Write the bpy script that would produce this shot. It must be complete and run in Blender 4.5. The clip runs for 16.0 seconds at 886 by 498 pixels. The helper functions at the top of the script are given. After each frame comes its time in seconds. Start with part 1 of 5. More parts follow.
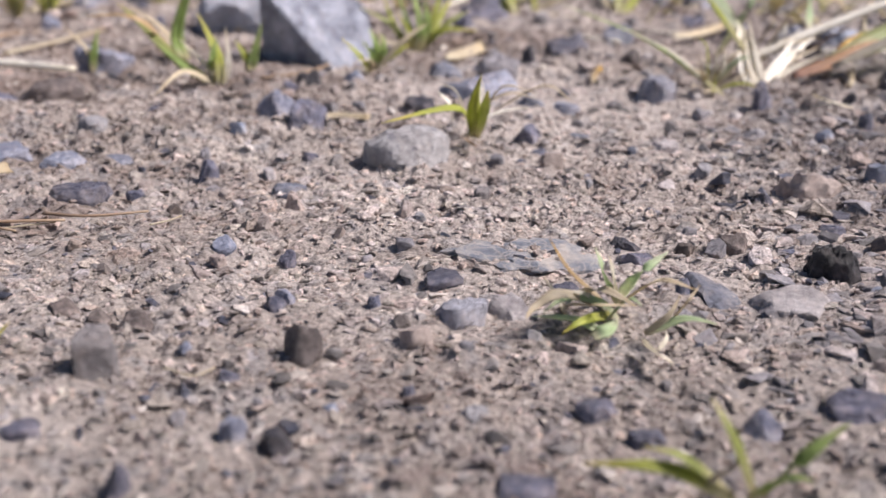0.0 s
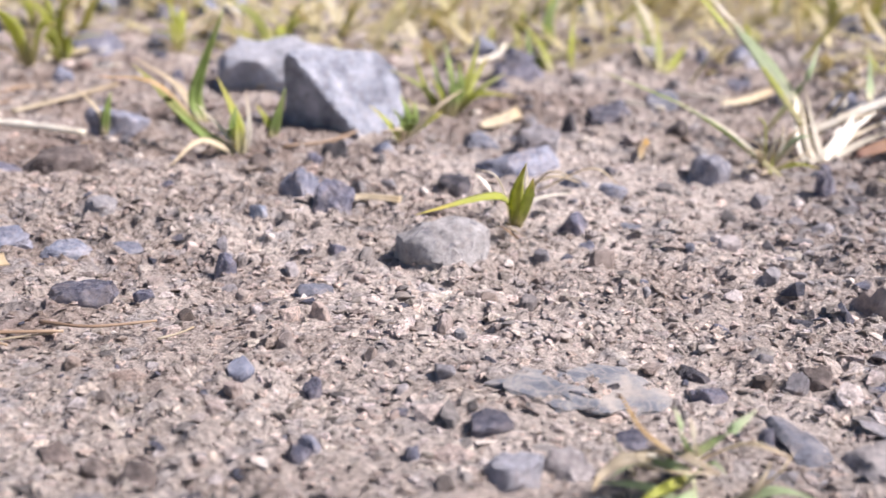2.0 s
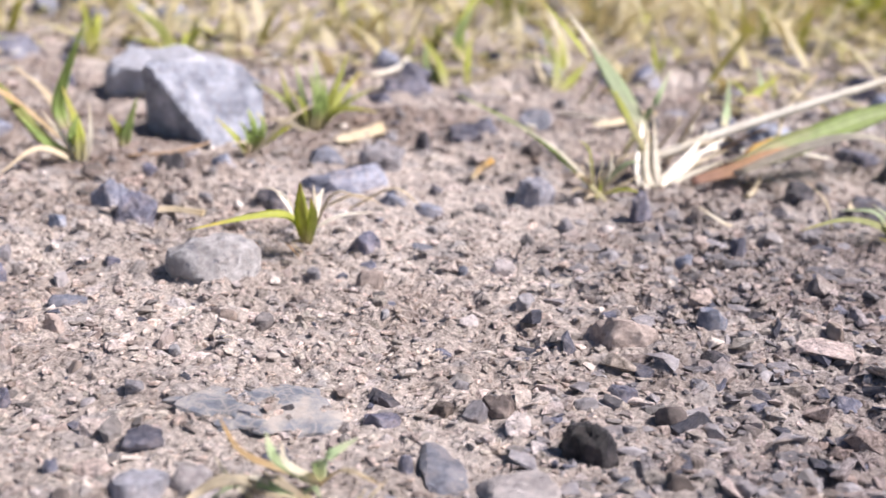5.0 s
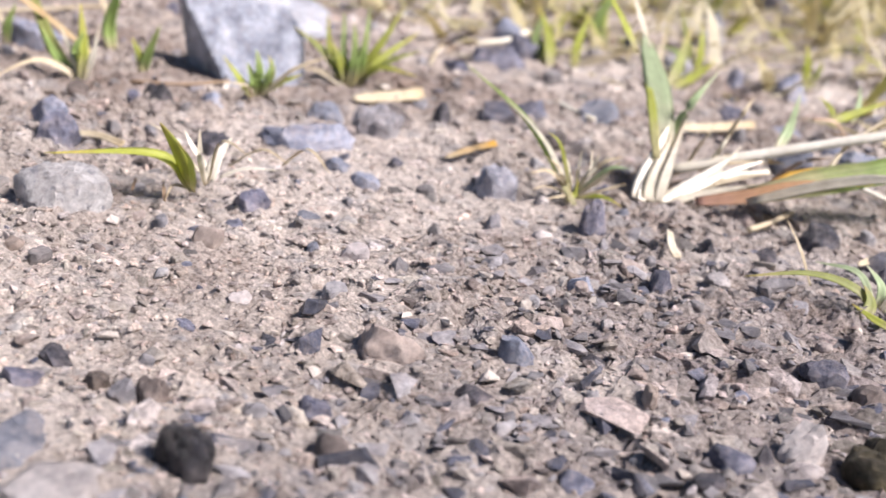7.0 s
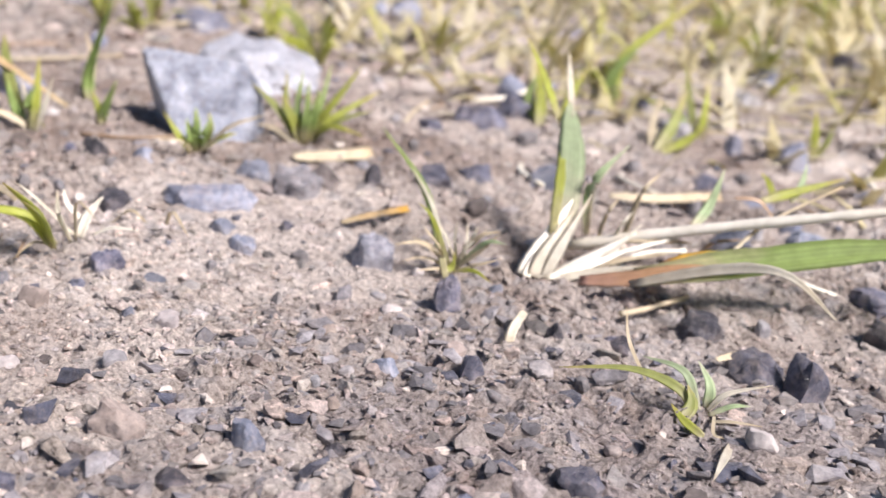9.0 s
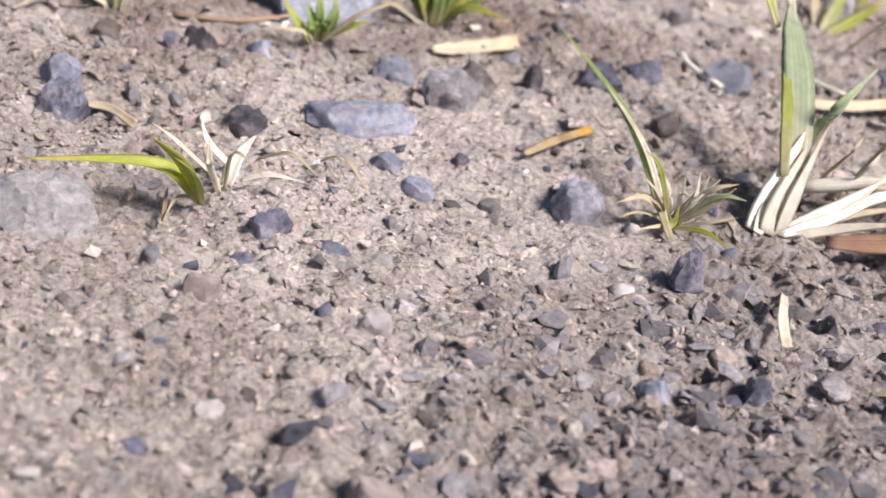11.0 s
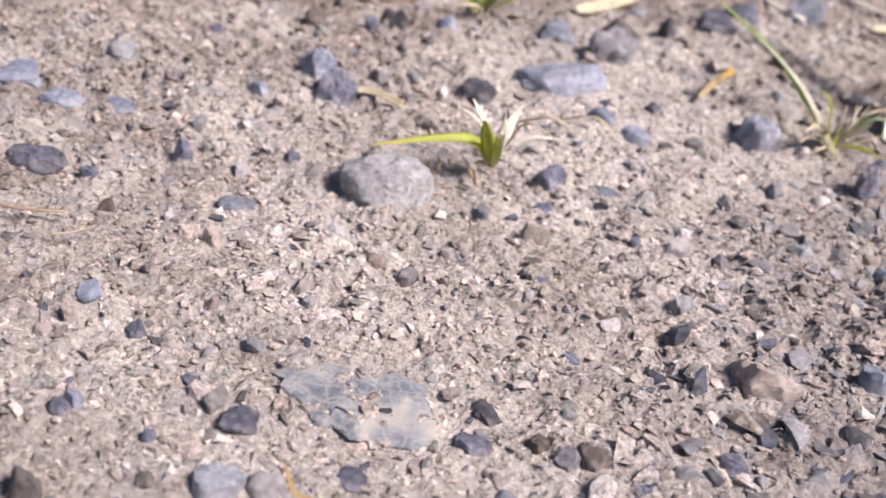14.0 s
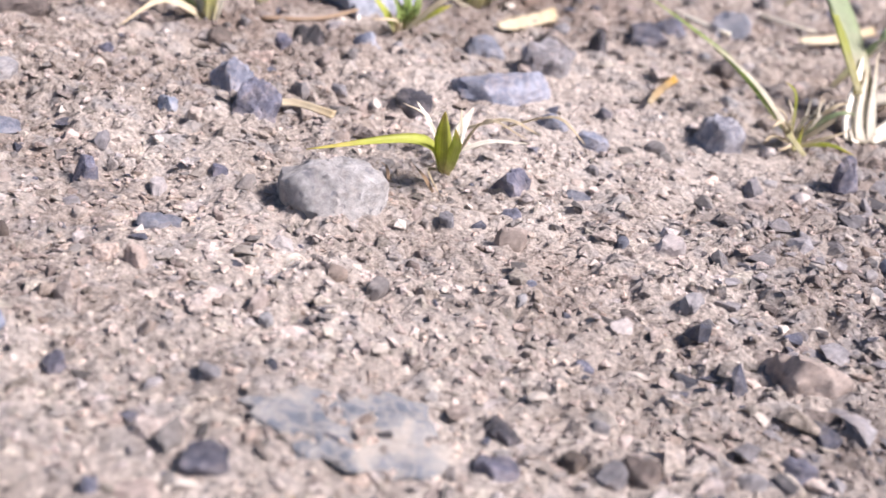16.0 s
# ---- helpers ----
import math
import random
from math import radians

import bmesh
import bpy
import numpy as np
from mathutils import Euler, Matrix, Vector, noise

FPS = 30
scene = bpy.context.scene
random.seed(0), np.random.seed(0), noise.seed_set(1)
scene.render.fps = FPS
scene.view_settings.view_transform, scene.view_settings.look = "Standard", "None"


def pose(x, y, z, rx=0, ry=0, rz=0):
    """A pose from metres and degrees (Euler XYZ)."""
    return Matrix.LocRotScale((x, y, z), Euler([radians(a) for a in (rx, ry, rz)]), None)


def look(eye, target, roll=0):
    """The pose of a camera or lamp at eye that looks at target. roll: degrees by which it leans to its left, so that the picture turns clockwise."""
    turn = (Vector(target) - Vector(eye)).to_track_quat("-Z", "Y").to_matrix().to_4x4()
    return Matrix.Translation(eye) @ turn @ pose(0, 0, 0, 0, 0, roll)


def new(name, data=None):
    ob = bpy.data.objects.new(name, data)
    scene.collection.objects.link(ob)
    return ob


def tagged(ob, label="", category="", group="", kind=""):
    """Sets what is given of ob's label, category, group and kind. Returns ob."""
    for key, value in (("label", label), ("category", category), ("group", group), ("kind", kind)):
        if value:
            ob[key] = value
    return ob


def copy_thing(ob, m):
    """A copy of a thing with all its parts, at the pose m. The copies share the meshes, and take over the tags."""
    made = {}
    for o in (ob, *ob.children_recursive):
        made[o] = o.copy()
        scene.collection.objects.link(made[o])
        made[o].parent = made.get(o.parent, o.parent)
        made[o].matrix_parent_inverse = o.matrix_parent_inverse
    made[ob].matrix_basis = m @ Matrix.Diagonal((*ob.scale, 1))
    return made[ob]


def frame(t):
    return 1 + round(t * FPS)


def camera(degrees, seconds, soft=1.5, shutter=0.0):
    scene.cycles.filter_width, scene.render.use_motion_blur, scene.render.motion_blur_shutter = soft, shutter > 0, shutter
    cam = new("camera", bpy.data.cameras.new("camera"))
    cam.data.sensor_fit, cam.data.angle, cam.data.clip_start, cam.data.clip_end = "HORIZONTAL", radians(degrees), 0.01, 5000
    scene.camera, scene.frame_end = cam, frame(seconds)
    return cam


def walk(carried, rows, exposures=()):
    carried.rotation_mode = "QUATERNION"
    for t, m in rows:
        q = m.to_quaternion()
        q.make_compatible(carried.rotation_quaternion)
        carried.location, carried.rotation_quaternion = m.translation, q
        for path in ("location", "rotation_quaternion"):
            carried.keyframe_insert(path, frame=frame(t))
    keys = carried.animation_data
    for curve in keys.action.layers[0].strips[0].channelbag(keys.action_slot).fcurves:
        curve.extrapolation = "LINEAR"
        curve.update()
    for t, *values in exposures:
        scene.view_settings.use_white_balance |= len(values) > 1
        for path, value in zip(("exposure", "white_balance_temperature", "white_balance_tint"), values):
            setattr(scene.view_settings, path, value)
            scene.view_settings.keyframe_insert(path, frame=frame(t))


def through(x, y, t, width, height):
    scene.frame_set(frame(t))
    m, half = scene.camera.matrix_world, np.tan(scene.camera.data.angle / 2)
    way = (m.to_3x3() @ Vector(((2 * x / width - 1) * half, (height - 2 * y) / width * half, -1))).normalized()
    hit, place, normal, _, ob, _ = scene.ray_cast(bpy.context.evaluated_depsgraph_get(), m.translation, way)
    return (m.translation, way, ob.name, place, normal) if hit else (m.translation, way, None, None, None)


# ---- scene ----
cam = camera(41.32, 16.0)
cam.data.dof.use_dof = True
cam.data.dof.focus_distance = 0.098
cam.data.dof.aperture_fstop = 40.0
# seconds; eye in metres; turn in degrees
ROWS = [
    (0.0, 0.00324, 0.00322, 0.03329, 70.101, -0.624, 4.117),
    (0.5, -0.00181, 0.00625, 0.0375, 70.594, -0.001, 4.286),
    (1.0, -0.00211, 0.00894, 0.03721, 69.869, 0.136, 4.588),
    (1.5, -0.00184, 0.00986, 0.03646, 70.626, -0.135, 4.254),
    (2.0, -0.00021, 0.01625, 0.03654, 71.327, -1.541, 5.159),
    (2.5, 0.00029, 0.01703, 0.03444, 70.793, -1.034, 5.475),
    (3.0, 0.00061, 0.0162, 0.03492, 72.087, -1.349, 4.594),
    (3.5, 0.00119, 0.01607, 0.03514, 71.621, -1.122, 4.885),
    (4.0, 0.00126, 0.01471, 0.03585, 71.526, -0.551, 4.626),
    (4.5, 0.00995, 0.01746, 0.03551, 73.018, -1.223, 6.7),
    (5.0, 0.02596, 0.01729, 0.03996, 71.323, -2.758, 7.486),
    (5.2, 0.0326, 0.01865, 0.0374, 70.401, -2.076, 9.925),
    (7.3, 0.07752, 0.04289, 0.04006, 69.591, -5.640, 28.244),
    (7.5, 0.08644, 0.03877, 0.03559, 72.533, -4.011, 28.671),
    (8.0, 0.09604, 0.05163, 0.03575, 73.623, -3.519, 33.256),
    (8.2, 0.09608, 0.06063, 0.03852, 73.494, -4.512, 35.002),
    (10.3, 0.08432, 0.06282, 0.05421, 62.513, -7.955, 35.046),
    (10.5, 0.08062, 0.06164, 0.05614, 62.709, -7.554, 34.623),
    (11.0, 0.05767, 0.07025, 0.05012, 58.586, -8.142, 34.507),
    (11.5, 0.05775, 0.06821, 0.04858, 58.942, -8.179, 33.837),
    (12.0, 0.05468, 0.06386, 0.04945, 59.23, -8.863, 32.212),
    (12.5, 0.05099, 0.05067, 0.06027, 60.178, -9.032, 28.409),
    (13.0, 0.04421, 0.04055, 0.06801, 55.979, -9, 25.504),
    (13.5, 0.03657, 0.03722, 0.06668, 55.498, -8.407, 25.044),
    (14.0, 0.03131, 0.0334, 0.06128, 55.072, -7.163, 25.329),
    (14.5, 0.02467, 0.03299, 0.05539, 56.036, -7.057, 23.313),
    (15.0, 0.02159, 0.03593, 0.04927, 58.223, -7.731, 20.376),
    (15.5, 0.02087, 0.03816, 0.04575, 60.342, -6.971, 18.667),
    (16.0, 0.02043, 0.03893, 0.04449, 61.338, -8.003, 17.157),
]
walk(cam, [(t, pose(x, y, z, rx, ry, rz)) for t, x, y, z, rx, ry, rz in ROWS], exposures=((0.0, 0.33, 6230, 18), (1.0, 0.64, 6230, 19), (5.0, 0.71, 6230, 18), (8.0, 0.69, 6230, 16), (11.0, 0.51, 6230, 16), (13.0, 0.66, 6230, 18), (14.0, 0.60, 6230, 18), (15.0, 0.83, 6230, 19), (16.0, 0.83, 6230, 19)))

# ---- light ----
SUN_EL, SUN_AZ = 50.0, 88.0          # degrees up, and degrees from +y towards +x
world = bpy.data.worlds.new("sky")
scene.world = world
world.use_nodes = True
wn = world.node_tree.nodes
sky = wn.new("ShaderNodeTexSky")
sky.sky_type, sky.sun_disc = "NISHITA", False
sky.sun_elevation, sky.sun_rotation = radians(SUN_EL), radians(SUN_AZ)
world.node_tree.links.new(sky.outputs["Color"], wn["Background"].inputs["Color"])
wn["Background"].inputs["Strength"].default_value = 0.052
lamp = bpy.data.lights.new("sun", "SUN")
lamp.energy, lamp.angle, lamp.color = 5.0, radians(17.0), (1.0, 0.92, 0.83)
sun = new("sun", lamp)
sun.matrix_world = look((math.sin(radians(SUN_AZ)) * 5, math.cos(radians(SUN_AZ)) * 5, math.tan(radians(SUN_EL)) * 5), (0, 0, 0))

# ---- materials ----
MM = 0.001


def nodes_of(name):
    m = bpy.data.materials.new(name)
    m.use_nodes = True
    return m, m.node_tree.nodes, m.node_tree.links, m.node_tree.nodes["Principled BSDF"]


def noise_node(n, l, scale, detail=4.0, rough=0.6, kind="noise"):
    co = n.new("ShaderNodeTexCoord")
    if kind == "cells":
        tex = n.new("ShaderNodeTexVoronoi")
        tex.inputs["Scale"].default_value = scale
        l.new(co.outputs["Object"], tex.inputs["Vector"])
        return tex.outputs["Distance"]
    tex = n.new("ShaderNodeTexNoise")
    tex.inputs["Scale"].default_value, tex.inputs["Detail"].default_value, tex.inputs["Roughness"].default_value = scale, detail, rough
    l.new(co.outputs["Object"], tex.inputs["Vector"])
    return tex.outputs["Fac"]


def ramp_node(n, l, fac, stops):
    r = n.new("ShaderNodeValToRGB")
    while len(r.color_ramp.elements) < len(stops):
        r.color_ramp.elements.new(0.5)
    for e, (p, c) in zip(r.color_ramp.elements, stops):
        e.position, e.color = p, (*c, 1)
    l.new(fac, r.inputs["Fac"])
    return r.outputs["Color"]


def mix_node(n, l, fac, a, b, how="MIX"):
    m = n.new("ShaderNodeMix")
    m.data_type, m.blend_type = "RGBA", how
    if isinstance(fac, float):
        m.inputs["Factor"].default_value = fac
    else:
        l.new(fac, m.inputs["Factor"])
    for socket, v in ((m.inputs["A"], a), (m.inputs["B"], b)):
        if isinstance(v, tuple):
            socket.default_value = (*v, 1)
        else:
            l.new(v, socket)
    return m.outputs["Result"]


def bump_node(n, l, bsdf, height, strength, distance):
    b = n.new("ShaderNodeBump")
    b.inputs["Strength"].default_value, b.inputs["Distance"].default_value = strength, distance
    l.new(height, b.inputs["Height"])
    l.new(b.outputs["Normal"], bsdf.inputs["Normal"])


def vary(n, l, colour, source, low, high):
    """Brightness between low and high by one random number for each piece."""
    r = n.new("ShaderNodeMapRange")
    r.inputs["To Min"].default_value, r.inputs["To Max"].default_value = low, high
    l.new(source, r.inputs["Value"])
    h = n.new("ShaderNodeHueSaturation")
    l.new(r.outputs["Result"], h.inputs["Value"])
    l.new(colour, h.inputs["Color"])
    return h.outputs["Color"]


def stone_material(name, dark, mid, light, rough=0.5, fine=1500.0, coarse=260.0, spot=None, island=False, dust=0.25):
    m, n, l, b = nodes_of(name)
    base = ramp_node(n, l, noise_node(n, l, coarse, 5, 0.65), ((0.32, dark), (0.52, mid), (0.70, light)))
    grain = ramp_node(n, l, noise_node(n, l, fine, 3, 0.7), ((0.30, (0.55, 0.55, 0.56)), (0.70, (1.25, 1.24, 1.22))))
    colour = mix_node(n, l, 0.75, base, grain, "MULTIPLY")
    if spot:
        where = ramp_node(n, l, noise_node(n, l, fine * 0.55, 2, 0.5), ((0.60, (0, 0, 0)), (0.68, (1, 1, 1))))
        colour = mix_node(n, l, where, colour, spot)
    # soil dust that has settled in blotches
    patch = ramp_node(n, l, noise_node(n, l, coarse * 3.0, 8, 0.78), ((0.47, (0, 0, 0)), (0.68, (dust * 1.3,) * 3)))
    colour = mix_node(n, l, patch, colour, (0.48, 0.40, 0.34))
    if island:
        colour = vary(n, l, colour, n.new("ShaderNodeNewGeometry").outputs["Random Per Island"], 0.55, 1.45)
    else:
        one = n.new("ShaderNodeObjectInfo").outputs["Random"]
        tint = ramp_node(n, l, one, ((0.0, (1.12, 1.0, 0.92)), (0.35, (0.95, 0.97, 1.12)), (0.6, (1.1, 1.0, 1.06)), (1.0, (0.95, 1.0, 1.05))))
        colour = vary(n, l, mix_node(n, l, 0.45, colour, tint, "MULTIPLY"), one, 0.75, 1.3)
    l.new(colour, b.inputs["Base Color"])
    gloss = ramp_node(n, l, noise_node(n, l, fine * 0.6, 3), ((0.3, (rough - 0.12,) * 3), (0.7, (rough + 0.2,) * 3)))
    l.new(gloss, b.inputs["Roughness"])
    bump_node(n, l, b, noise_node(n, l, fine * 0.9, 9, 0.8), 0.85, 0.00045)
    return m


def dusty_slab_material(name):
    """Blue grey slate whose cracks and hollows are filled with pale dust."""
    m, n, l, b = nodes_of(name)
    base = ramp_node(n, l, noise_node(n, l, 260, 5, 0.65), ((0.32, (0.10, 0.115, 0.15)), (0.52, (0.19, 0.215, 0.265)), (0.70, (0.32, 0.345, 0.39))))
    co = n.new("ShaderNodeTexCoord")
    bent = n.new("ShaderNodeVectorMath")
    bent.operation = "MULTIPLY_ADD"
    drift = n.new("ShaderNodeTexNoise")
    drift.inputs["Scale"].default_value, drift.inputs["Detail"].default_value = 500.0, 4.0
    l.new(co.outputs["Object"], drift.inputs["Vector"])
    l.new(drift.outputs["Color"], bent.inputs[0])
    bent.inputs[1].default_value = (0.0026, 0.0026, 0.0026)
    l.new(co.outputs["Object"], bent.inputs[2])
    cracks = n.new("ShaderNodeTexVoronoi")
    cracks.feature = "DISTANCE_TO_EDGE"
    cracks.inputs["Scale"].default_value = 760.0
    l.new(bent.outputs[0], cracks.inputs["Vector"])
    line = ramp_node(n, l, cracks.outputs["Distance"], ((0.0, (0.6, 0.6, 0.6)), (0.12, (0.15, 0.15, 0.15)), (0.3, (0, 0, 0))))
    patch = ramp_node(n, l, noise_node(n, l, 230, 7, 0.7), ((0.46, (0, 0, 0)), (0.60, (0.9, 0.9, 0.9))))
    dust = mix_node(n, l, 1.0, line, patch, "LIGHTEN")
    l.new(mix_node(n, l, dust, base, (0.52, 0.465, 0.415)), b.inputs["Base Color"])
    b.inputs["Roughness"].default_value = 0.65
    bump_node(n, l, b, noise_node(n, l, 1300, 9, 0.8), 0.85, 0.00045)
    return m


def soil_material(name, island=False):
    m, n, l, b = nodes_of(name)
    base = ramp_node(n, l, noise_node(n, l, 45, 6, 0.65), ((0.30, (0.25, 0.20, 0.175)), (0.47, (0.44, 0.385, 0.35)), (0.66, (0.64, 0.575, 0.53))))
    grain = ramp_node(n, l, noise_node(n, l, 1500, 6, 0.8), ((0.33, (0.36, 0.33, 0.32)), (0.50, (1.0, 0.99, 0.98)), (0.64, (1.55, 1.53, 1.51))))
    colour = mix_node(n, l, 0.85, base, grain, "MULTIPLY")
    grey = ramp_node(n, l, noise_node(n, l, 330, 4, 0.6), ((0.52, (0, 0, 0)), (0.64, (0.75, 0.75, 0.75))))
    colour = mix_node(n, l, grey, colour, (0.40, 0.385, 0.395))
    damp = ramp_node(n, l, noise_node(n, l, 24, 5, 0.6), ((0.50, (0, 0, 0)), (0.66, (0.65, 0.65, 0.65))))
    colour = mix_node(n, l, damp, colour, mix_node(n, l, 1.0, (0.235, 0.175, 0.15), grain, "MULTIPLY"))
    clay = ramp_node(n, l, noise_node(n, l, 60, 5, 0.65), ((0.52, (0, 0, 0)), (0.66, (0.6, 0.6, 0.6))))
    colour = mix_node(n, l, clay, colour, (0.80, 0.725, 0.67))
    # pale trodden clay near the slab, browner damp soil farther back
    for place, near, far, most, tone in (((0.004, 0.098, 0.0), 0.012, 0.050, 0.6, (0.66, 0.59, 0.545)), ((-0.055, 0.190, 0.0), 0.025, 0.075, 0.55, (0.27, 0.205, 0.175)),
                                         ((0.020, 0.200, 0.0), 0.012, 0.045, 0.35, (0.27, 0.205, 0.175)), ((0.006, 0.150, 0.0), 0.006, 0.032, 0.6, (0.70, 0.63, 0.585)), ((0.072, 0.130, 0.0), 0.015, 0.060, 0.65, (0.31, 0.28, 0.285)), ((0.045, 0.085, 0.0), 0.008, 0.028, 0.55, (0.33, 0.295, 0.30))):
        co = n.new("ShaderNodeTexCoord")
        away = n.new("ShaderNodeVectorMath")
        away.operation = "DISTANCE"
        l.new(co.outputs["Object"], away.inputs[0])
        away.inputs[1].default_value = place
        fade = n.new("ShaderNodeMapRange")
        fade.interpolation_type = "SMOOTHSTEP"
        for socket, value in (("From Min", near), ("From Max", far), ("To Min", most), ("To Max", 0.0)):
            fade.inputs[socket].default_value = value
        l.new(away.outputs["Value"], fade.inputs["Value"])
        ragged = n.new("ShaderNodeMath")
        ragged.operation = "MULTIPLY"
        l.new(fade.outputs["Result"], ragged.inputs[0])
        l.new(ramp_node(n, l, noise_node(n, l, 110, 6, 0.7), ((0.35, (0.1, 0.1, 0.1)), (0.58, (1, 1, 1)))), ragged.inputs[1])
        colour = mix_node(n, l, ragged.outputs[0], colour, mix_node(n, l, 0.8, tone, grain, "MULTIPLY"))
    if island:
        one = n.new("ShaderNodeNewGeometry").outputs["Random Per Island"]
        tint = ramp_node(n, l, one, ((0.0, (1.06, 0.98, 0.97)), (0.2, (0.90, 0.93, 1.0)), (0.45, (1.10, 1.0, 0.95)), (0.7, (0.95, 0.98, 0.94)), (1.0, (1.05, 1.0, 1.03))))
        spread = n.new("ShaderNodeTexWhiteNoise")
        spread.noise_dimensions = "1D"
        l.new(one, spread.inputs["W"])
        colour = vary(n, l, mix_node(n, l, 0.9, colour, tint, "MULTIPLY"), spread.outputs["Value"], 0.62, 1.62)
    l.new(colour, b.inputs["Base Color"])
    b.inputs["Roughness"].default_value = 0.9
    b.inputs["Specular IOR Level"].default_value = 0.25
    fine = n.new("ShaderNodeMath")
    fine.operation = "ADD"
    l.new(noise_node(n, l, 2200, 9, 0.85), fine.inputs[0])
    l.new(noise_node(n, l, 1500, kind="cells"), fine.inputs[1])
    bump_node(n, l, b, fine.outputs[0], 1.0, 0.0005)
    return m


def leaf_material(name, base, mid, tip, through=0.45, island=False):
    """Blade colours along its length, with fine veins, blotches and some light through it."""
    m, n, l, b = nodes_of(name)
    if island:
        along = n.new("ShaderNodeNewGeometry").outputs["Random Per Island"]
    else:
        a = n.new("ShaderNodeAttribute")
        a.attribute_name = "along"
        wob = n.new("ShaderNodeMath")
        wob.operation = "MULTIPLY_ADD"
        l.new(noise_node(n, l, 240, 4), wob.inputs[0])
        wob.inputs[1].default_value = 0.55
        shift = n.new("ShaderNodeMath")
        shift.operation = "SUBTRACT"
        l.new(a.outputs["Fac"], shift.inputs[0])
        shift.inputs[1].default_value = 0.27
        l.new(shift.outputs[0], wob.inputs[2])
        along = wob.outputs[0]
    colour = ramp_node(n, l, along, ((0.06, base), (0.38, mid), (0.70, mid), (0.97, tip)))
    v = n.new("ShaderNodeAttribute")
    v.attribute_name = "across"
    w = n.new("ShaderNodeMath")
    w.operation = "SINE"
    k = n.new("ShaderNodeMath")
    k.operation = "MULTIPLY"
    k.inputs[1].default_value = 40.0
    l.new(v.outputs["Fac"], k.inputs[0])
    l.new(k.outputs[0], w.inputs[0])
    vein = ramp_node(n, l, w.outputs[0], ((0.0, (0.72, 0.74, 0.7)), (0.8, (1.12, 1.1, 1.08))))
    colour = mix_node(n, l, 0.3, colour, vein, "MULTIPLY")
    blot = ramp_node(n, l, noise_node(n, l, 700, 4), ((0.3, (0.68, 0.66, 0.6)), (0.7, (1.15, 1.15, 1.12))))
    colour = mix_node(n, l, 0.55, colour, blot, "MULTIPLY")
    colour = vary(n, l, colour, n.new("ShaderNodeObjectInfo").outputs["Random"], 0.85, 1.2)
    l.new(colour, b.inputs["Base Color"])
    b.inputs["Roughness"].default_value = 0.5
    t = n.new("ShaderNodeBsdfTranslucent")
    l.new(colour, t.inputs["Color"])
    mixer = n.new("ShaderNodeMixShader")
    mixer.inputs[0].default_value = through
    l.new(b.outputs[0], mixer.inputs[1])
    l.new(t.outputs[0], mixer.inputs[2])
    l.new(mixer.outputs[0], n["Material Output"].inputs["Surface"])
    return m


SOIL = soil_material("soil")
CRUMB = soil_material("soil_crumb", island=True)
SLATE = stone_material("slate", (0.055, 0.057, 0.08), (0.15, 0.157, 0.215), (0.33, 0.345, 0.43), 0.34, dust=0.4)
GLOSSY = stone_material("smooth_dark_pebble", (0.18, 0.19, 0.22), (0.32, 0.335, 0.38), (0.52, 0.535, 0.58), 0.24, dust=0.2)
BLACK = stone_material("black_slate", (0.028, 0.027, 0.032), (0.065, 0.063, 0.076), (0.16, 0.158, 0.185), 0.4, dust=0.25)
COAL = stone_material("coal_black_slate", (0.008, 0.008, 0.01), (0.02, 0.019, 0.023), (0.07, 0.068, 0.08), 0.35, dust=0.12)
BLUE = stone_material("blue_slate", (0.14, 0.158, 0.21), (0.26, 0.29, 0.37), (0.44, 0.475, 0.56), 0.40, dust=0.4)
GREY = stone_material("grey_stone", (0.18, 0.17, 0.175), (0.31, 0.30, 0.31), (0.48, 0.47, 0.47), 0.55, spot=(0.16, 0.15, 0.16), dust=0.3)
SPECKLED = stone_material("speckled_pale_stone", (0.22, 0.21, 0.21), (0.36, 0.35, 0.35), (0.53, 0.52, 0.51), 0.5, coarse=320.0, spot=(0.17, 0.17, 0.19), dust=0.25)
PALE = stone_material("pale_stone", (0.37, 0.335, 0.32), (0.53, 0.495, 0.475), (0.70, 0.67, 0.65), 0.55, dust=0.3)
TAN = stone_material("tan_stone", (0.32, 0.26, 0.225), (0.45, 0.385, 0.34), (0.60, 0.53, 0.48), 0.65)
BROWN = stone_material("brown_stone", (0.085, 0.07, 0.062), (0.17, 0.142, 0.128), (0.31, 0.27, 0.245), 0.6)
MOSS = stone_material("mossy_stone", (0.018, 0.016, 0.010), (0.045, 0.038, 0.018), (0.12, 0.105, 0.035), 0.75, dust=0.1)
PALE_BLUE = stone_material("pale_blue_rock", (0.24, 0.255, 0.29), (0.40, 0.42, 0.465), (0.60, 0.62, 0.66), 0.5, coarse=300.0, dust=0.3)
ROCK = stone_material("grey_rock", (0.15, 0.165, 0.20), (0.36, 0.39, 0.45), (0.62, 0.645, 0.69), 0.42, coarse=320.0, dust=0.25)
SLAB = dusty_slab_material("dusty_slab")
GRIT = stone_material("slate_grit", (0.038, 0.04, 0.058), (0.092, 0.098, 0.14), (0.21, 0.22, 0.28), 0.45, island=True)
GREY_GRIT = stone_material("grey_grit", (0.15, 0.135, 0.13), (0.25, 0.23, 0.225), (0.38, 0.36, 0.35), 0.6, island=True)
LILAC_GRIT = stone_material("lilac_slate_flakes", (0.16, 0.15, 0.165), (0.28, 0.265, 0.285), (0.45, 0.435, 0.45), 0.5, island=True)
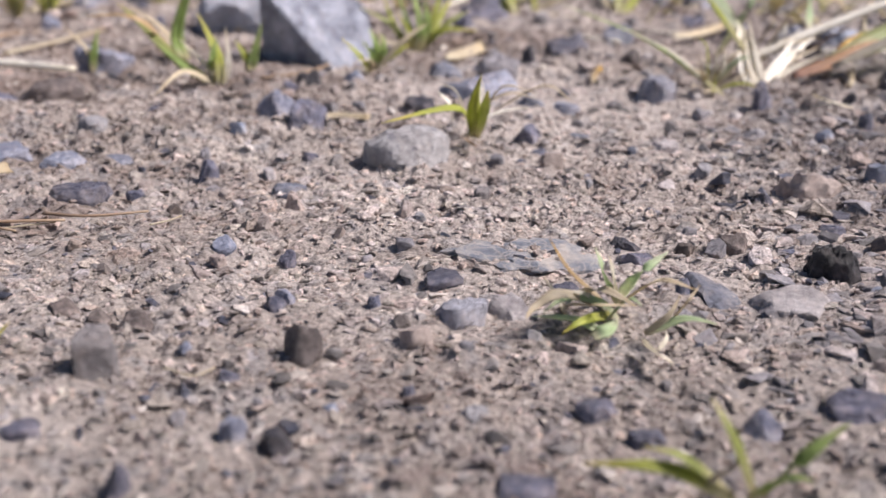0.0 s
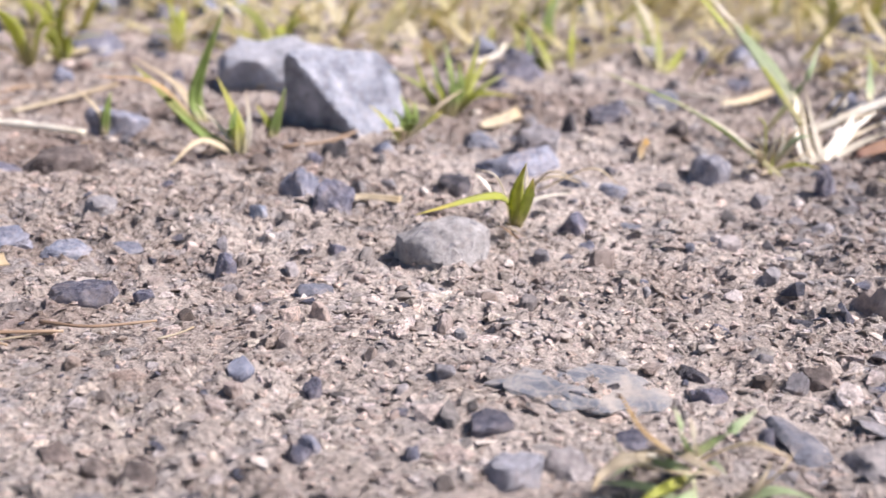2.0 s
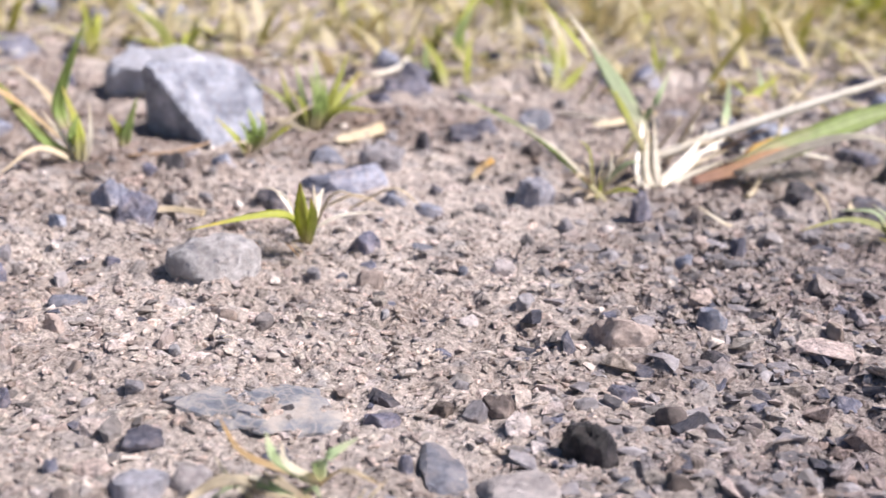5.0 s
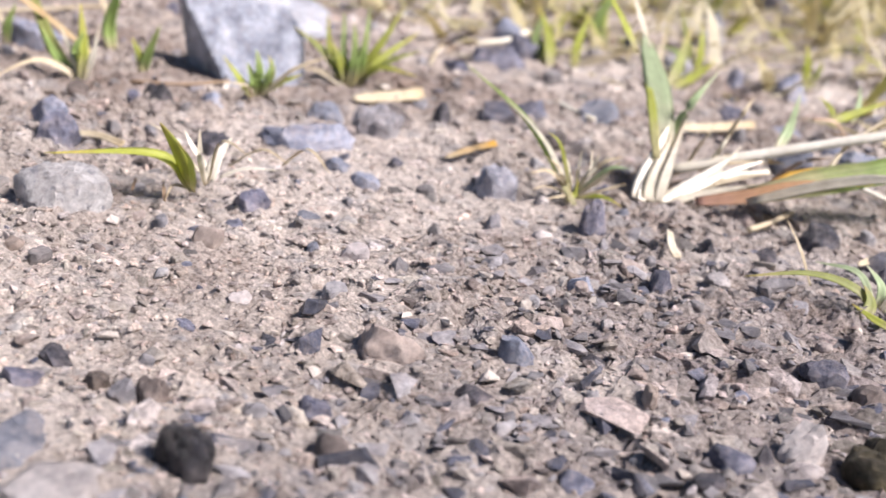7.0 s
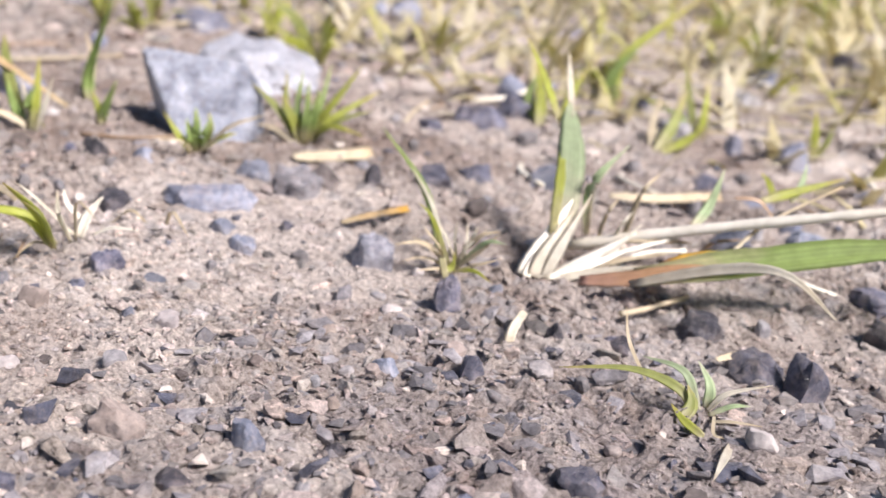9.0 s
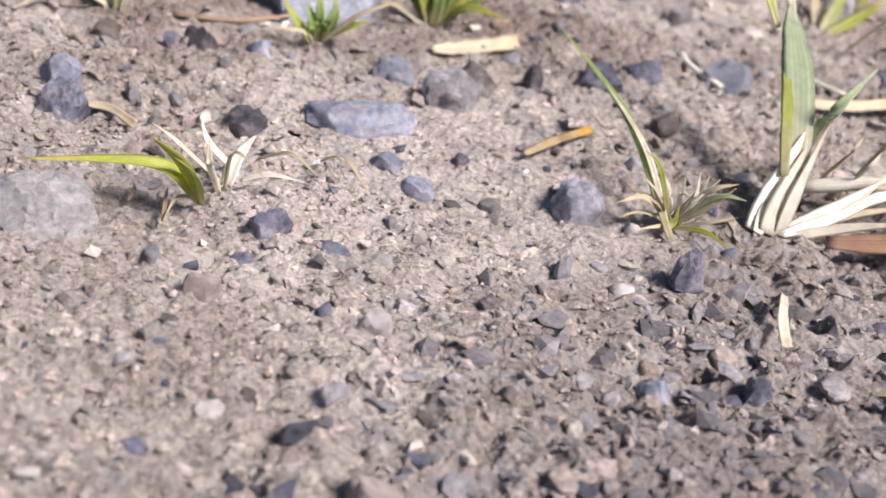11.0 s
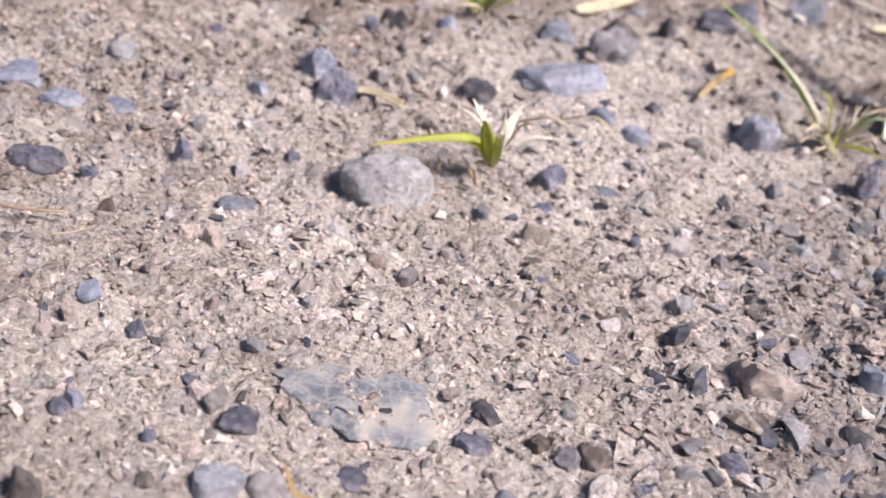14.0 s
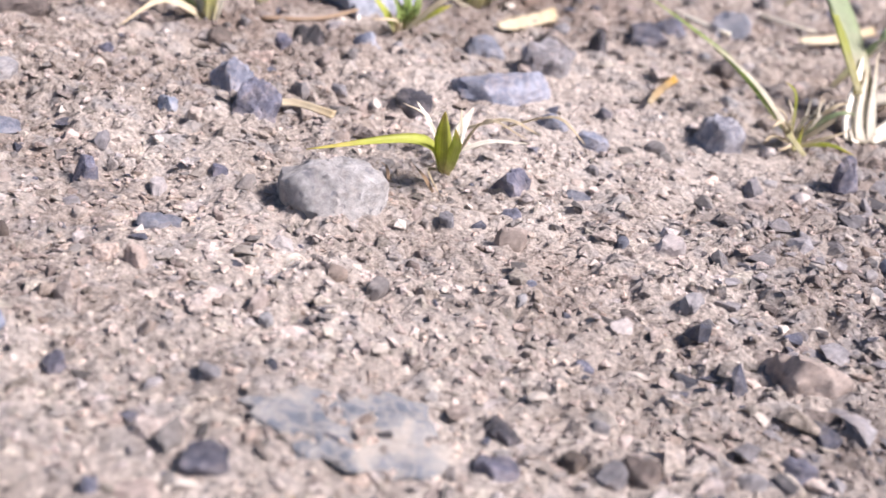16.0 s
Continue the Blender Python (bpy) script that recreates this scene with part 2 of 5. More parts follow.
PALE_GRIT = stone_material("pale_grit", (0.42, 0.37, 0.33), (0.58, 0.52, 0.47), (0.75, 0.70, 0.66), 0.6, island=True)
GREEN = leaf_material("green_blade", (0.70, 0.66, 0.44), (0.42, 0.54, 0.20), (0.52, 0.60, 0.25), 0.6)
YELLOW = leaf_material("yellow_green_blade", (0.68, 0.64, 0.40), (0.56, 0.60, 0.14), (0.68, 0.60, 0.20), 0.6)
OLIVE = leaf_material("olive_blade", (0.62, 0.57, 0.38), (0.45, 0.49, 0.17), (0.60, 0.53, 0.23), 0.55)
SAGE = leaf_material("pale_green_blade", (0.80, 0.77, 0.62), (0.56, 0.67, 0.44), (0.70, 0.73, 0.56), 0.55)
STRAW = leaf_material("dry_straw", (0.70, 0.63, 0.49), (0.70, 0.61, 0.46), (0.66, 0.54, 0.36), 0.4)
WHITE = leaf_material("bleached_straw", (0.80, 0.74, 0.63), (0.86, 0.82, 0.73), (0.80, 0.72, 0.58), 0.5)
HUSK = leaf_material("bleached_hollow_straw", (0.84, 0.78, 0.67), (0.90, 0.86, 0.78), (0.86, 0.80, 0.68), 0.15)
ORANGE = leaf_material("withered_orange_blade", (0.55, 0.45, 0.30), (0.50, 0.36, 0.20), (0.62, 0.36, 0.06), 0.25)
PURPLE = leaf_material("withered_purple_blade", (0.46, 0.28, 0.22), (0.55, 0.34, 0.20), (0.70, 0.56, 0.14), 0.4)
AMBER = leaf_material("amber_withered_blade", (0.62, 0.30, 0.18), (0.80, 0.52, 0.10), (0.66, 0.62, 0.16), 0.4)
TWIG = leaf_material("brown_twig", (0.28, 0.19, 0.13), (0.36, 0.25, 0.17), (0.44, 0.33, 0.23), 0.05)
THATCH = leaf_material("mixed_thatch", (0.90, 0.84, 0.68), (0.86, 0.78, 0.52), (0.66, 0.66, 0.22), 0.5, island=True)


# ---- ground ----
def rnd2(ix, iy, seed):
    h = (ix.astype(np.int64) * 374761393 + iy.astype(np.int64) * 668265263 + seed * 1442695041) & 0x7FFFFFFF
    h = ((h ^ (h >> 13)) * 1274126177) & 0x7FFFFFFF
    h = ((h ^ (h >> 16)) * 69069 + 12345) & 0x7FFFFFFF
    return (h % 100003) / 100003.0


def waves(x, y, size, seed):
    """Smooth noise between -1 and 1."""
    u, v = x / size, y / size
    i, j = np.floor(u), np.floor(v)
    a, b = u - i, v - j
    a, b = a * a * (3 - 2 * a), b * b * (3 - 2 * b)
    p, q = rnd2(i, j, seed), rnd2(i + 1, j, seed)
    r, s = rnd2(i, j + 1, seed), rnd2(i + 1, j + 1, seed)
    return ((p * (1 - a) + q * a) * (1 - b) + (r * (1 - a) + s * a) * b) * 2 - 1


def lumps(x, y, size, seed):
    """Heights of packed angular crumbs about that size across, 0 to 1."""
    u, v = x / size, y / size
    i, j = np.floor(u), np.floor(v)
    best = np.zeros_like(u)
    for di in (-1, 0, 1):
        for dj in (-1, 0, 1):
            ci, cj = i + di, j + dj
            du = u - ci - rnd2(ci, cj, seed)
            dv = v - cj - rnd2(ci, cj, seed + 1)
            turn = rnd2(ci, cj, seed + 2) * 3.14
            c, s = np.cos(turn), np.sin(turn)
            e, f = (du * c - dv * s) * (0.8 + rnd2(ci, cj, seed + 5)), du * s + dv * c
            d = np.maximum(np.abs(e), np.abs(f)) * 0.6 + np.sqrt(e * e + f * f) * 0.5
            top = 0.25 + 0.75 * rnd2(ci, cj, seed + 3)
            tilt = (rnd2(ci, cj, seed + 4) - 0.5) * e + (rnd2(ci, cj, seed + 6) - 0.5) * f
            best = np.maximum(best, np.minimum(top + tilt, (0.72 - d) * 2.6))
    return best


def ground_height(x, y):
    """Metres, at x and y in millimetres."""
    z = 0.75 * waves(x, y, 34, 3) + 0.60 * waves(x, y, 13, 4) + 0.42 * waves(x, y, 5, 5)
    near = np.clip(1.6 - np.hypot(x - 10, y - 130) / 220.0, 0, 1)
    rough = (0.85 + 0.45 * waves(x, y, 22, 9)) * np.clip(0.55 + (y - 85) / 90.0, 0.55, 1.0)
    z = z + near * (rough * (1.0 * lumps(x, y, 3.6, 11) + 0.85 * lumps(x, y, 1.8, 21) + 0.5 * lumps(x, y, 1.0, 51)) + 0.1 * waves(x, y, 0.7, 31)) - 1.05
    return z * MM


def height(x, y):
    return float(ground_height(np.array([float(x)]), np.array([float(y)]))[0])


def graded(a, b, step, far):
    core = list(np.arange(a, b, step))
    out, s = [], step
    v = b
    while v < far:
        out.append(v)
        s *= 1.16
        v += s
    back, s, v = [], step, a
    while v > -far:
        s *= 1.16
        v -= s
        back.append(v)
    return np.array(back[::-1] + core + out)


def raw_mesh(name, verts, faces, sides):
    """A mesh from arrays: n x 3 points and m x sides corners."""
    me = bpy.data.meshes.new(name)
    me.vertices.add(len(verts))
    me.vertices.foreach_set("co", np.ascontiguousarray(verts, dtype=np.float32).ravel())
    me.loops.add(len(faces) * sides)
    me.loops.foreach_set("vertex_index", np.ascontiguousarray(faces, dtype=np.int32).ravel())
    me.polygons.add(len(faces))
    me.polygons.foreach_set("loop_start", np.arange(0, len(faces) * sides, sides, dtype=np.int32))
    me.polygons.foreach_set("use_smooth", np.zeros(len(faces), dtype=bool))
    me.update(calc_edges=True)
    me.validate()
    return me


def build_ground():
    gx, gy = graded(-85, 98, 0.5, 300000), graded(60, 215, 0.5, 300000)
    X, Y = np.meshgrid(gx, gy)
    Z = ground_height(X, Y)
    v = np.stack([X * MM, Y * MM, Z], -1).reshape(-1, 3)
    nx, ny = len(gx), len(gy)
    i = (np.arange(ny - 1)[:, None] * nx + np.arange(nx - 1)[None]).ravel()
    me = raw_mesh("ground", v, np.stack([i, i + 1, i + nx + 1, i + nx], -1), 4)
    me.materials.append(SOIL)
    return tagged(new("ground", me), "crumbly dry tan and grey gravelly soil path", "ground", kind="structure")


build_ground()


# ---- kinds of things ----
def part(name, me, material, parent, label=""):
    me.materials.append(material)
    ob = new(name, me)
    ob.parent = parent
    return tagged(ob, label)


def stone_mesh(w, d, h, seed, facets=11, rough=0.06, level=4, flat=0.0, planes=()):
    """An angular stone: a ball cut by planes, then chipped. Sizes in mm; its foot reaches below its origin."""
    rng = np.random.default_rng(seed)
    bm = bmesh.new()
    bmesh.ops.create_icosphere(bm, subdivisions=level, radius=1.0)
    p = np.array([v.co[:] for v in bm.verts])
    cuts = rng.normal(size=(facets, 3))
    cuts[:, 2] *= 0.8
    cuts /= np.linalg.norm(cuts, axis=1, keepdims=True)
    cuts = np.vstack([cuts, [[0.25 * rng.normal(), 0.25 * rng.normal(), 1.0]]])
    reach = rng.uniform(0.62, 0.98, size=len(cuts))
    reach[-1] = 0.80 - 0.35 * flat
    sharp = 11.0 if facets >= 18 else rng.uniform(35, 120)
    if planes:
        cuts = np.array([q[:3] for q in planes], dtype=float)
        cuts /= np.linalg.norm(cuts, axis=1, keepdims=True)
        reach, sharp = np.array([q[3] for q in planes]), 60.0
    dots = np.maximum(p @ cuts.T, 1e-3)
    # the nearest plane along each ray, with worn edges
    r = ((dots / reach) ** sharp).sum(1) + (1 / (1.35 if planes else 1.1)) ** sharp
    r = r ** (-1 / sharp)
    for v, q, s in zip(bm.verts, p, r):
        k = s * (1 + rough * noise.fractal(Vector(q * 2.6) + Vector((seed * 1.7, 0, 0)), 0.7, 2.2, 6))
        v.co = Vector(q * k)
    c = np.array([v.co[:] for v in bm.verts])
    lo, hi = c.min(0), c.max(0)
    for v in bm.verts:
        v.co.x = (v.co.x - (lo[0] + hi[0]) / 2) / (hi[0] - lo[0]) * w * MM
        v.co.y = (v.co.y - (lo[1] + hi[1]) / 2) / (hi[1] - lo[1]) * d * MM
        v.co.z = v.co.z / hi[2] * h * MM if v.co.z > 0 else v.co.z / -lo[2] * min(0.35 * w, 3.0) * MM
    me = bpy.data.meshes.new("stone")
    bm.to_mesh(me)
    bm.free()
    me.polygons.foreach_set("use_smooth", np.ones(len(me.polygons), dtype=bool))
    me.set_sharp_from_angle(angle=radians(32))
    return me


def stone(label, material, x, y, w, d, h, turn=0.0, seed=1, facets=11, rough=0.13, flat=0.0, name="stone", sink=0.0, lean=0.0, planes=()):
    me = stone_mesh(w, d, h + 0.3, seed, facets, rough * 0.35 if planes else rough, 5 if planes else 4 if w > 4.4 else 3, flat, planes)
    me.materials.append(material)
    ob = new(name, me)
    ob.matrix_world = pose(x * MM, y * MM, min(height(x, y), 0.0006) - 0.00015 - 0.00004 * h - sink * MM, lean, lean * 0.6, turn)
    return tagged(ob, label, "stone")


def centre_line(points, n):
    """A smooth line through the given points (mm), n + 1 places, as arrays in metres."""
    p = np.array(points, dtype=float) * MM
    if len(p) == 2:
        p = np.array([p[0], (p[0] + p[1]) / 2, p[1]])
    e = np.vstack([2 * p[0] - p[1], p, 2 * p[-1] - p[-2]])
    out = []
    for t in np.linspace(0, len(p) - 1, n + 1):
        i = min(int(t), len(p) - 2)
        u = t - i
        a, b, c, d = e[i], e[i + 1], e[i + 2], e[i + 3]
        out.append(0.5 * (2 * b + (c - a) * u + (2 * a - 5 * b + 4 * c - d) * u * u + (3 * b - a - 3 * c + d) * u ** 3))
    return np.array(out)


def ring_mesh(name, rings, across):
    """Closes rings of points into a tube with ends; across: each ring point's place over the width, 0 to 1."""
    n, k = rings.shape[:2]
    verts = rings.reshape(-1, 3)
    faces = [(i * k + j, i * k + (j + 1) % k, (i + 1) * k + (j + 1) % k, (i + 1) * k + j) for i in range(n - 1) for j in range(k)]
    faces += [tuple(range(k))[::-1], tuple(range((n - 1) * k, n * k))]
    me = bpy.data.meshes.new(name)
    me.from_pydata([tuple(v) for v in verts], [], faces)
    a = me.attributes.new("along", "FLOAT", "POINT")
    a.data.foreach_set("value", np.repeat(np.linspace(0, 1, n), k).astype(np.float32))
    a = me.attributes.new("across", "FLOAT", "POINT")
    a.data.foreach_set("value", np.tile(across, n).astype(np.float32))
    me.polygons.foreach_set("use_smooth", np.ones(len(me.polygons), dtype=bool))
    me.update()
    return me


def blade_mesh(points, width, turn=0.0, fold=0.35, seed=0, blunt=False, n=16, torn=False):
    """A folded grass blade along points (mm), that width (mm) at its widest."""
    rng = np.random.default_rng(seed)
    line = centre_line(points, n)
    tang = np.gradient(line, axis=0)
    tang /= np.linalg.norm(tang, axis=1, keepdims=True) + 1e-12
    face = Vector((0.40, -0.50, 0.76)).normalized()
    rings = []
    for i, (c, t) in enumerate(zip(line, tang)):
        s = i / n
        wide = 0.5 * width * MM * (min(1, 0.7 + s * 1.5) * (1 if blunt else min(1.0, 1.5 * (1 - s) ** 0.8 + 0.05)))
        wide *= 1 + 0.10 * rng.normal() * (0.6 if torn else 0.35)
        ref = face if abs(face.dot(Vector(t))) < 0.9 else Vector((0, 0, 1))
        side = Vector(t).cross(ref).normalized()
        side.rotate(Matrix.Rotation(radians(turn + 25 * (s - 0.5)), 3, Vector(t)))
        up = side.cross(Vector(t)).normalized()
        thick = max(0.09 * MM, 0.05 * width * MM) * (1 - 0.6 * s)
        ring = []
        for u, low in ((-1, 0), (-0.5, 0), (0, 0), (0.5, 0), (1, 0), (0.5, 1), (0, 1), (-0.5, 1)):
            lift = fold * abs(u) * wide - (thick if low else 0)
            ring.append(np.array(Vector(c) + side * (u * wide) + up * lift))
        rings.append(ring)
    return ring_mesh("blade", np.array(rings), np.array([0, 0.25, 0.5, 0.75, 1, 0.75, 0.5, 0.25]))


def stalk_mesh(points, width, seed=0, squash=0.75, n=18, k=8):
    """A hollow dry stalk or twig: an uneven tube along points (mm)."""
    rng = np.random.default_rng(seed)
    line = centre_line(points, n)
    tang = np.gradient(line, axis=0)
    tang /= np.linalg.norm(tang, axis=1, keepdims=True) + 1e-12
    rings = []
    for i, (c, t) in enumerate(zip(line, tang)):
        side = Vector(t).cross(Vector((0, 0, 1))).normalized()
        up = side.cross(Vector(t)).normalized()
        r = 0.5 * width * MM * (1 - 0.25 * i / n) * (1 + 0.09 * rng.normal())
        rings.append([np.array(Vector(c) + side * (r * math.cos(a)) + up * (r * squash * math.sin(a))) for a in np.linspace(0, 2 * math.pi, k, endpoint=False)])
    return ring_mesh("stalk", np.array(rings), np.abs(np.linspace(-1, 1, k, endpoint=False)))


def thing(name, x, y, label, category, group=""):
    ob = new(name)
    ob.matrix_world = pose(x * MM, y * MM, 0)
    ob.empty_display_size = 0.005
    return tagged(ob, label, category, group)


def under(parent, ob):
    ob.parent = parent
    ob.matrix_parent_inverse = parent.matrix_world.inverted()
    return ob


BLADE_NAMES = {"dry_straw": "dry_blade", "bleached_straw": "bleached_leaf", "bleached_hollow_straw": "sheath", "withered_orange_blade": "withered_blade", "withered_purple_blade": "withered_blade", "brown_twig": "rootlet"}


def blade(parent, material, width, points, turn=0.0, seed=0, blunt=False, name="", label="", fold=0.35, torn=False):
    name = name or BLADE_NAMES.get(material.name, "green_blade")
    me = blade_mesh(points, width, turn, fold, seed, blunt, torn=torn)
    return under(parent, part(name, me, material, None, label))


def stalk(parent, material, width, points, seed=0, name="stalk", label="", squash=0.75):
    return under(parent, part(name, stalk_mesh(points, width, seed, squash), material, None, label))


def loose(name, material, width, points, label, category, seed=0, flat=False, turn=0.0):
    """A dry stalk or leaf that lies on the soil by itself."""
    me = blade_mesh(points, width, turn, 0.3, seed, True, torn=True) if flat else stalk_mesh(points, width, seed)
    me.materials.append(material)
    return tagged(new(name, me), label, category)


# ---- stones ----
BLOCK = ((0.1, -1.0, 0.06, 0.66), (-0.1, 1.0, 0.1, 0.7), (1.0, 0.15, 0.12, 0.68), (-1.0, -0.05, 0.1, 0.7), (0.12, -0.18, 1.0, 0.74), (0.7, -0.7, 0.35, 0.86), (-0.65, 0.3, 0.75, 0.9), (0, 0, -1.0, 0.8))
stone("large angular grey rock with a pale top and dark face", ROCK, -27.4, 178.5, 19.0, 15.0, 10.8, 0, 901, 9, 0.05, name="rock",
      planes=((0.50, -0.36, 0.79, 0.50), (-0.50, -0.74, -0.45, 0.55), (-1.0, 0.15, 0.2, 0.84), (0.75, -0.60, 0.2, 0.85), (1.0, 0.2, 0.1, 0.86), (0.1, 1.0, 0.2, 0.85), (-0.3, 0.3, 0.9, 0.72), (0, 0, -1.0, 0.8)))
stone("whitish blue rock lying behind a grey rock", PALE_BLUE, -43.0, 203.0, 25.0, 19.0, 7.2, -8, 902, 12, 0.14, flat=0.2, name="rock")
stone("flat grey blue slab sunk flush in dusty soil", SLAB, 3.7, 94.9, 14.0, 9.5, 1.0, 25, 907, 9, 0.30, flat=0.9, name="stone_slab", sink=0.48)
stone("grey block of stone with a dark face standing on the soil", GREY, -23.7, 70.2, 3.5, 2.7, 3.3, 20, 100, 9, flat=0.2, name="pebble", planes=BLOCK)
stone("dark brown jagged stone on the soil", BROWN, -24.0, 78.9, 2.7, 2.4, 1.4, 18, 101, 10, flat=0, name="pebble")
stone("dark brown jagged stone on the soil", BROWN, -11.0, 74.7, 2.7, 2.4, 2.3, 8, 102, 10, flat=0, name="pebble")
stone("flat grey stone chip on the soil", PALE_BLUE, -0.7, 81.9, 3.8, 3.4, 1.4, -1, 103, 7, flat=0.6, name="pebble")
stone("small blue slate chip on the soil", BLUE, -14.0, 83.2, 1.6, 1.4, 0.8, 9, 104, 8, flat=0.3, name="pebble")
stone("flat dark slate chip on the soil", SLATE, -38.7, 107.7, 6.3, 3.6, 1.4, 21, 105, 9, flat=0.5, name="stone")
stone("small slate pebble on the soil", SLATE, -33.8, 109.3, 1.9, 1.5, 1.2, 18, 106, 9, flat=0.2, name="pebble")
stone("flat blue slate chip on the soil", BLUE, -19.5, 112.8, 3.6, 2.9, 0.9, 10, 107, 9, flat=0.4, name="pebble")
stone("small tan pebble on the soil", TAN, -17.7, 106.3, 2.0, 1.8, 1.4, 9, 108, 12, flat=0, name="pebble")
stone("upright dark slate pebble on the soil", SLATE, -28.7, 117.3, 2.2, 1.7, 2.1, 14, 109, 9, flat=0, name="pebble")
stone("tiny white chip of stone on the soil", PALE, -27.9, 120.2, 1.1, 1.0, 0.9, 13, 110, 9, flat=0, name="pebble")
stone("rounded blue grey stone on the soil", BLUE, -26.4, 139.7, 4.7, 4.2, 3.2, 11, 111, 11, flat=0.1, name="stone")
stone("dark blue slate stone beside its neighbour", SLATE, -21.9, 136.2, 4.7, 4.2, 3.5, 9, 112, 11, flat=0, name="stone")
stone("small grey stone on the soil", GREY, -20.5, 143.2, 2.3, 2.1, 1.5, 8, 113, 11, flat=0, name="pebble")
stone("small dark slate chip on the soil", SLATE, -27.6, 155.4, 2.2, 1.9, 1.9, 10, 114, 9, flat=0, name="pebble")
stone("dark slate pebble on the soil", SLATE, -61.1, 141.6, 4.2, 3.3, 1.4, 24, 115, 11, flat=0.2, name="pebble")
stone("flat brown stone with a shaded edge", BROWN, -56.7, 146.7, 8.7, 5.1, 2.6, 22, 116, 8, flat=0.4, name="stone")
stone("pale lilac stone half sunk in soil", GREY, -44.6, 128.0, 3.6, 3.2, 1.5, 20, 117, 10, flat=0.3, name="pebble")
stone("flat blue grey slate sunk in the soil", BLUE, -51.1, 119.4, 5.7, 4.5, 1.3, 24, 118, 10, flat=0.4, name="stone")
stone("flat blue grey slate sunk in the soil", BLUE, -44.2, 117.9, 4.8, 2.1, 1.0, 21, 119, 10, flat=0.6, name="stone")
stone("flat blue grey slate sunk in the soil", BLUE, -39.3, 121.5, 3.9, 2.7, 0.8, 19, 120, 10, flat=0.6, name="pebble")
stone("small black stone on the soil", BLACK, 3.9, 178.5, 2.6, 2.3, 2.4, -2, 121, 10, flat=0, name="pebble")
stone("dark blue slate pebble on the soil", SLATE, 9.0, 185.7, 5.7, 4.5, 2.4, -4, 122, 10, flat=0.1, name="stone")
stone("dark clod of brown soil", BROWN, -1.0, 174.2, 6.4, 4.4, 2.0, -0, 123, 10, flat=0.2, name="stone")
stone("blue slate stone on the gravel", SLATE, -4.9, 216.5, 9.7, 7.6, 3.0, 1, 124, 10, flat=0.2, name="stone")
stone("dark slate stone among dry grass", SLATE, -84.7, 231.1, 12.0, 9.4, 3.8, 21, 125, 10, flat=0.2, name="stone")
stone("pale blue stone sunk among grass", BLUE, -57.6, 169.3, 8.8, 6.1, 3.1, 19, 126, 10, flat=0.4, name="stone")
stone("blue slate stone on the gravel", SLATE, -7.7, 206.6, 4.8, 3.8, 1.9, 2, 127, 10, flat=0.2, name="stone")
stone("flat dark slate chip lying on the soil", BLUE, 18.6, 89.8, 3.8, 6.6, 1.0, 12, 128, 7, flat=0.9, name="pebble")
stone("jagged black slate stone on the soil", BLACK, 12.4, 99.5, 2.8, 2.5, 1.0, -9, 129, 9, flat=0.1, name="pebble")
stone("flat dark blue slate chip on the soil", SLATE, 13.1, 95.7, 3.0, 2.6, 0.9, -10, 130, 9, flat=0.5, name="pebble")
stone("tiny white chip of stone on the soil", PALE, 13.6, 93.2, 1.2, 1.1, 0.5, -10, 131, 9, flat=0.2, name="pebble")
stone("rough dark slate chip on the soil", SLATE, -2.4, 87.7, 3.1, 2.7, 0.8, 0, 132, 9, flat=0.2, name="pebble")
stone("dark slate chip beside dry grass", SLATE, 7.1, 87.5, 2.4, 2.2, 0.7, -7, 133, 9, flat=0.2, name="pebble")
stone("small grey stone on the soil", GREY, 19.8, 97.7, 2.0, 1.8, 1.2, -14, 134, 9, flat=0.1, name="pebble")
stone("small dark slate chip on the soil", SLATE, 16.0, 88.3, 1.2, 1.1, 1.2, -13, 135, 9, flat=0.1, name="pebble")
stone("jagged black stone on the soil", COAL, 28.6, 93.8, 4.6, 3.6, 2.6, -14, 136, 6, rough=0.16, flat=0, name="stone")
stone("pale speckled grey rounded stone on the soil", SPECKLED, -8.7, 122.6, 9.4, 7.3, 3.4, 20, 137, 18, flat=0, name="stone")
stone("shiny dark grey rounded pebble on the soil", GLOSSY, 20.8, 157.8, 5.7, 5.1, 3.3, 2, 138, 20, flat=0, name="stone")
stone("small dark slate stone on the soil", SLATE, 3.9, 135.3, 3.8, 3.4, 1.6, 11, 139, 10, flat=0, name="pebble")
stone("small slate chip on the soil", SLATE, 5.2, 131.2, 2.4, 2.1, 1.1, 11, 140, 10, flat=0.2, name="pebble")
stone("small blue slate chip on the soil", BLUE, 10.0, 136.7, 2.6, 2.2, 0.6, 8, 141, 10, flat=0.3, name="pebble")
stone("flat blue slate chip on the soil", BLUE, 4.3, 151.8, 3.8, 3.0, 1.3, 10, 142, 10, flat=0.4, name="pebble")
stone("flat blue slate chip on the soil", BLUE, 8.6, 150.6, 3.7, 2.9, 1.1, 8, 143, 10, flat=0.4, name="pebble")
stone("small cream pebble on the soil", TAN, -19.1, 99.2, 1.5, 1.3, 0.9, 33, 144, 12, flat=0, name="pebble")
stone("small brown stone on the soil", BROWN, 17.2, 98.2, 1.9, 1.7, 0.7, 6, 147, 10, flat=0.2, name="pebble")
stone("brown grey stone on the soil", BROWN, 21.4, 98.9, 2.7, 2.4, 1.3, 3, 148, 10, flat=0.2, name="pebble")
stone("dark slate chip on the soil", SLATE, 31.1, 104.5, 2.7, 2.4, 1.1, -5, 149, 10, flat=0.2, name="pebble")
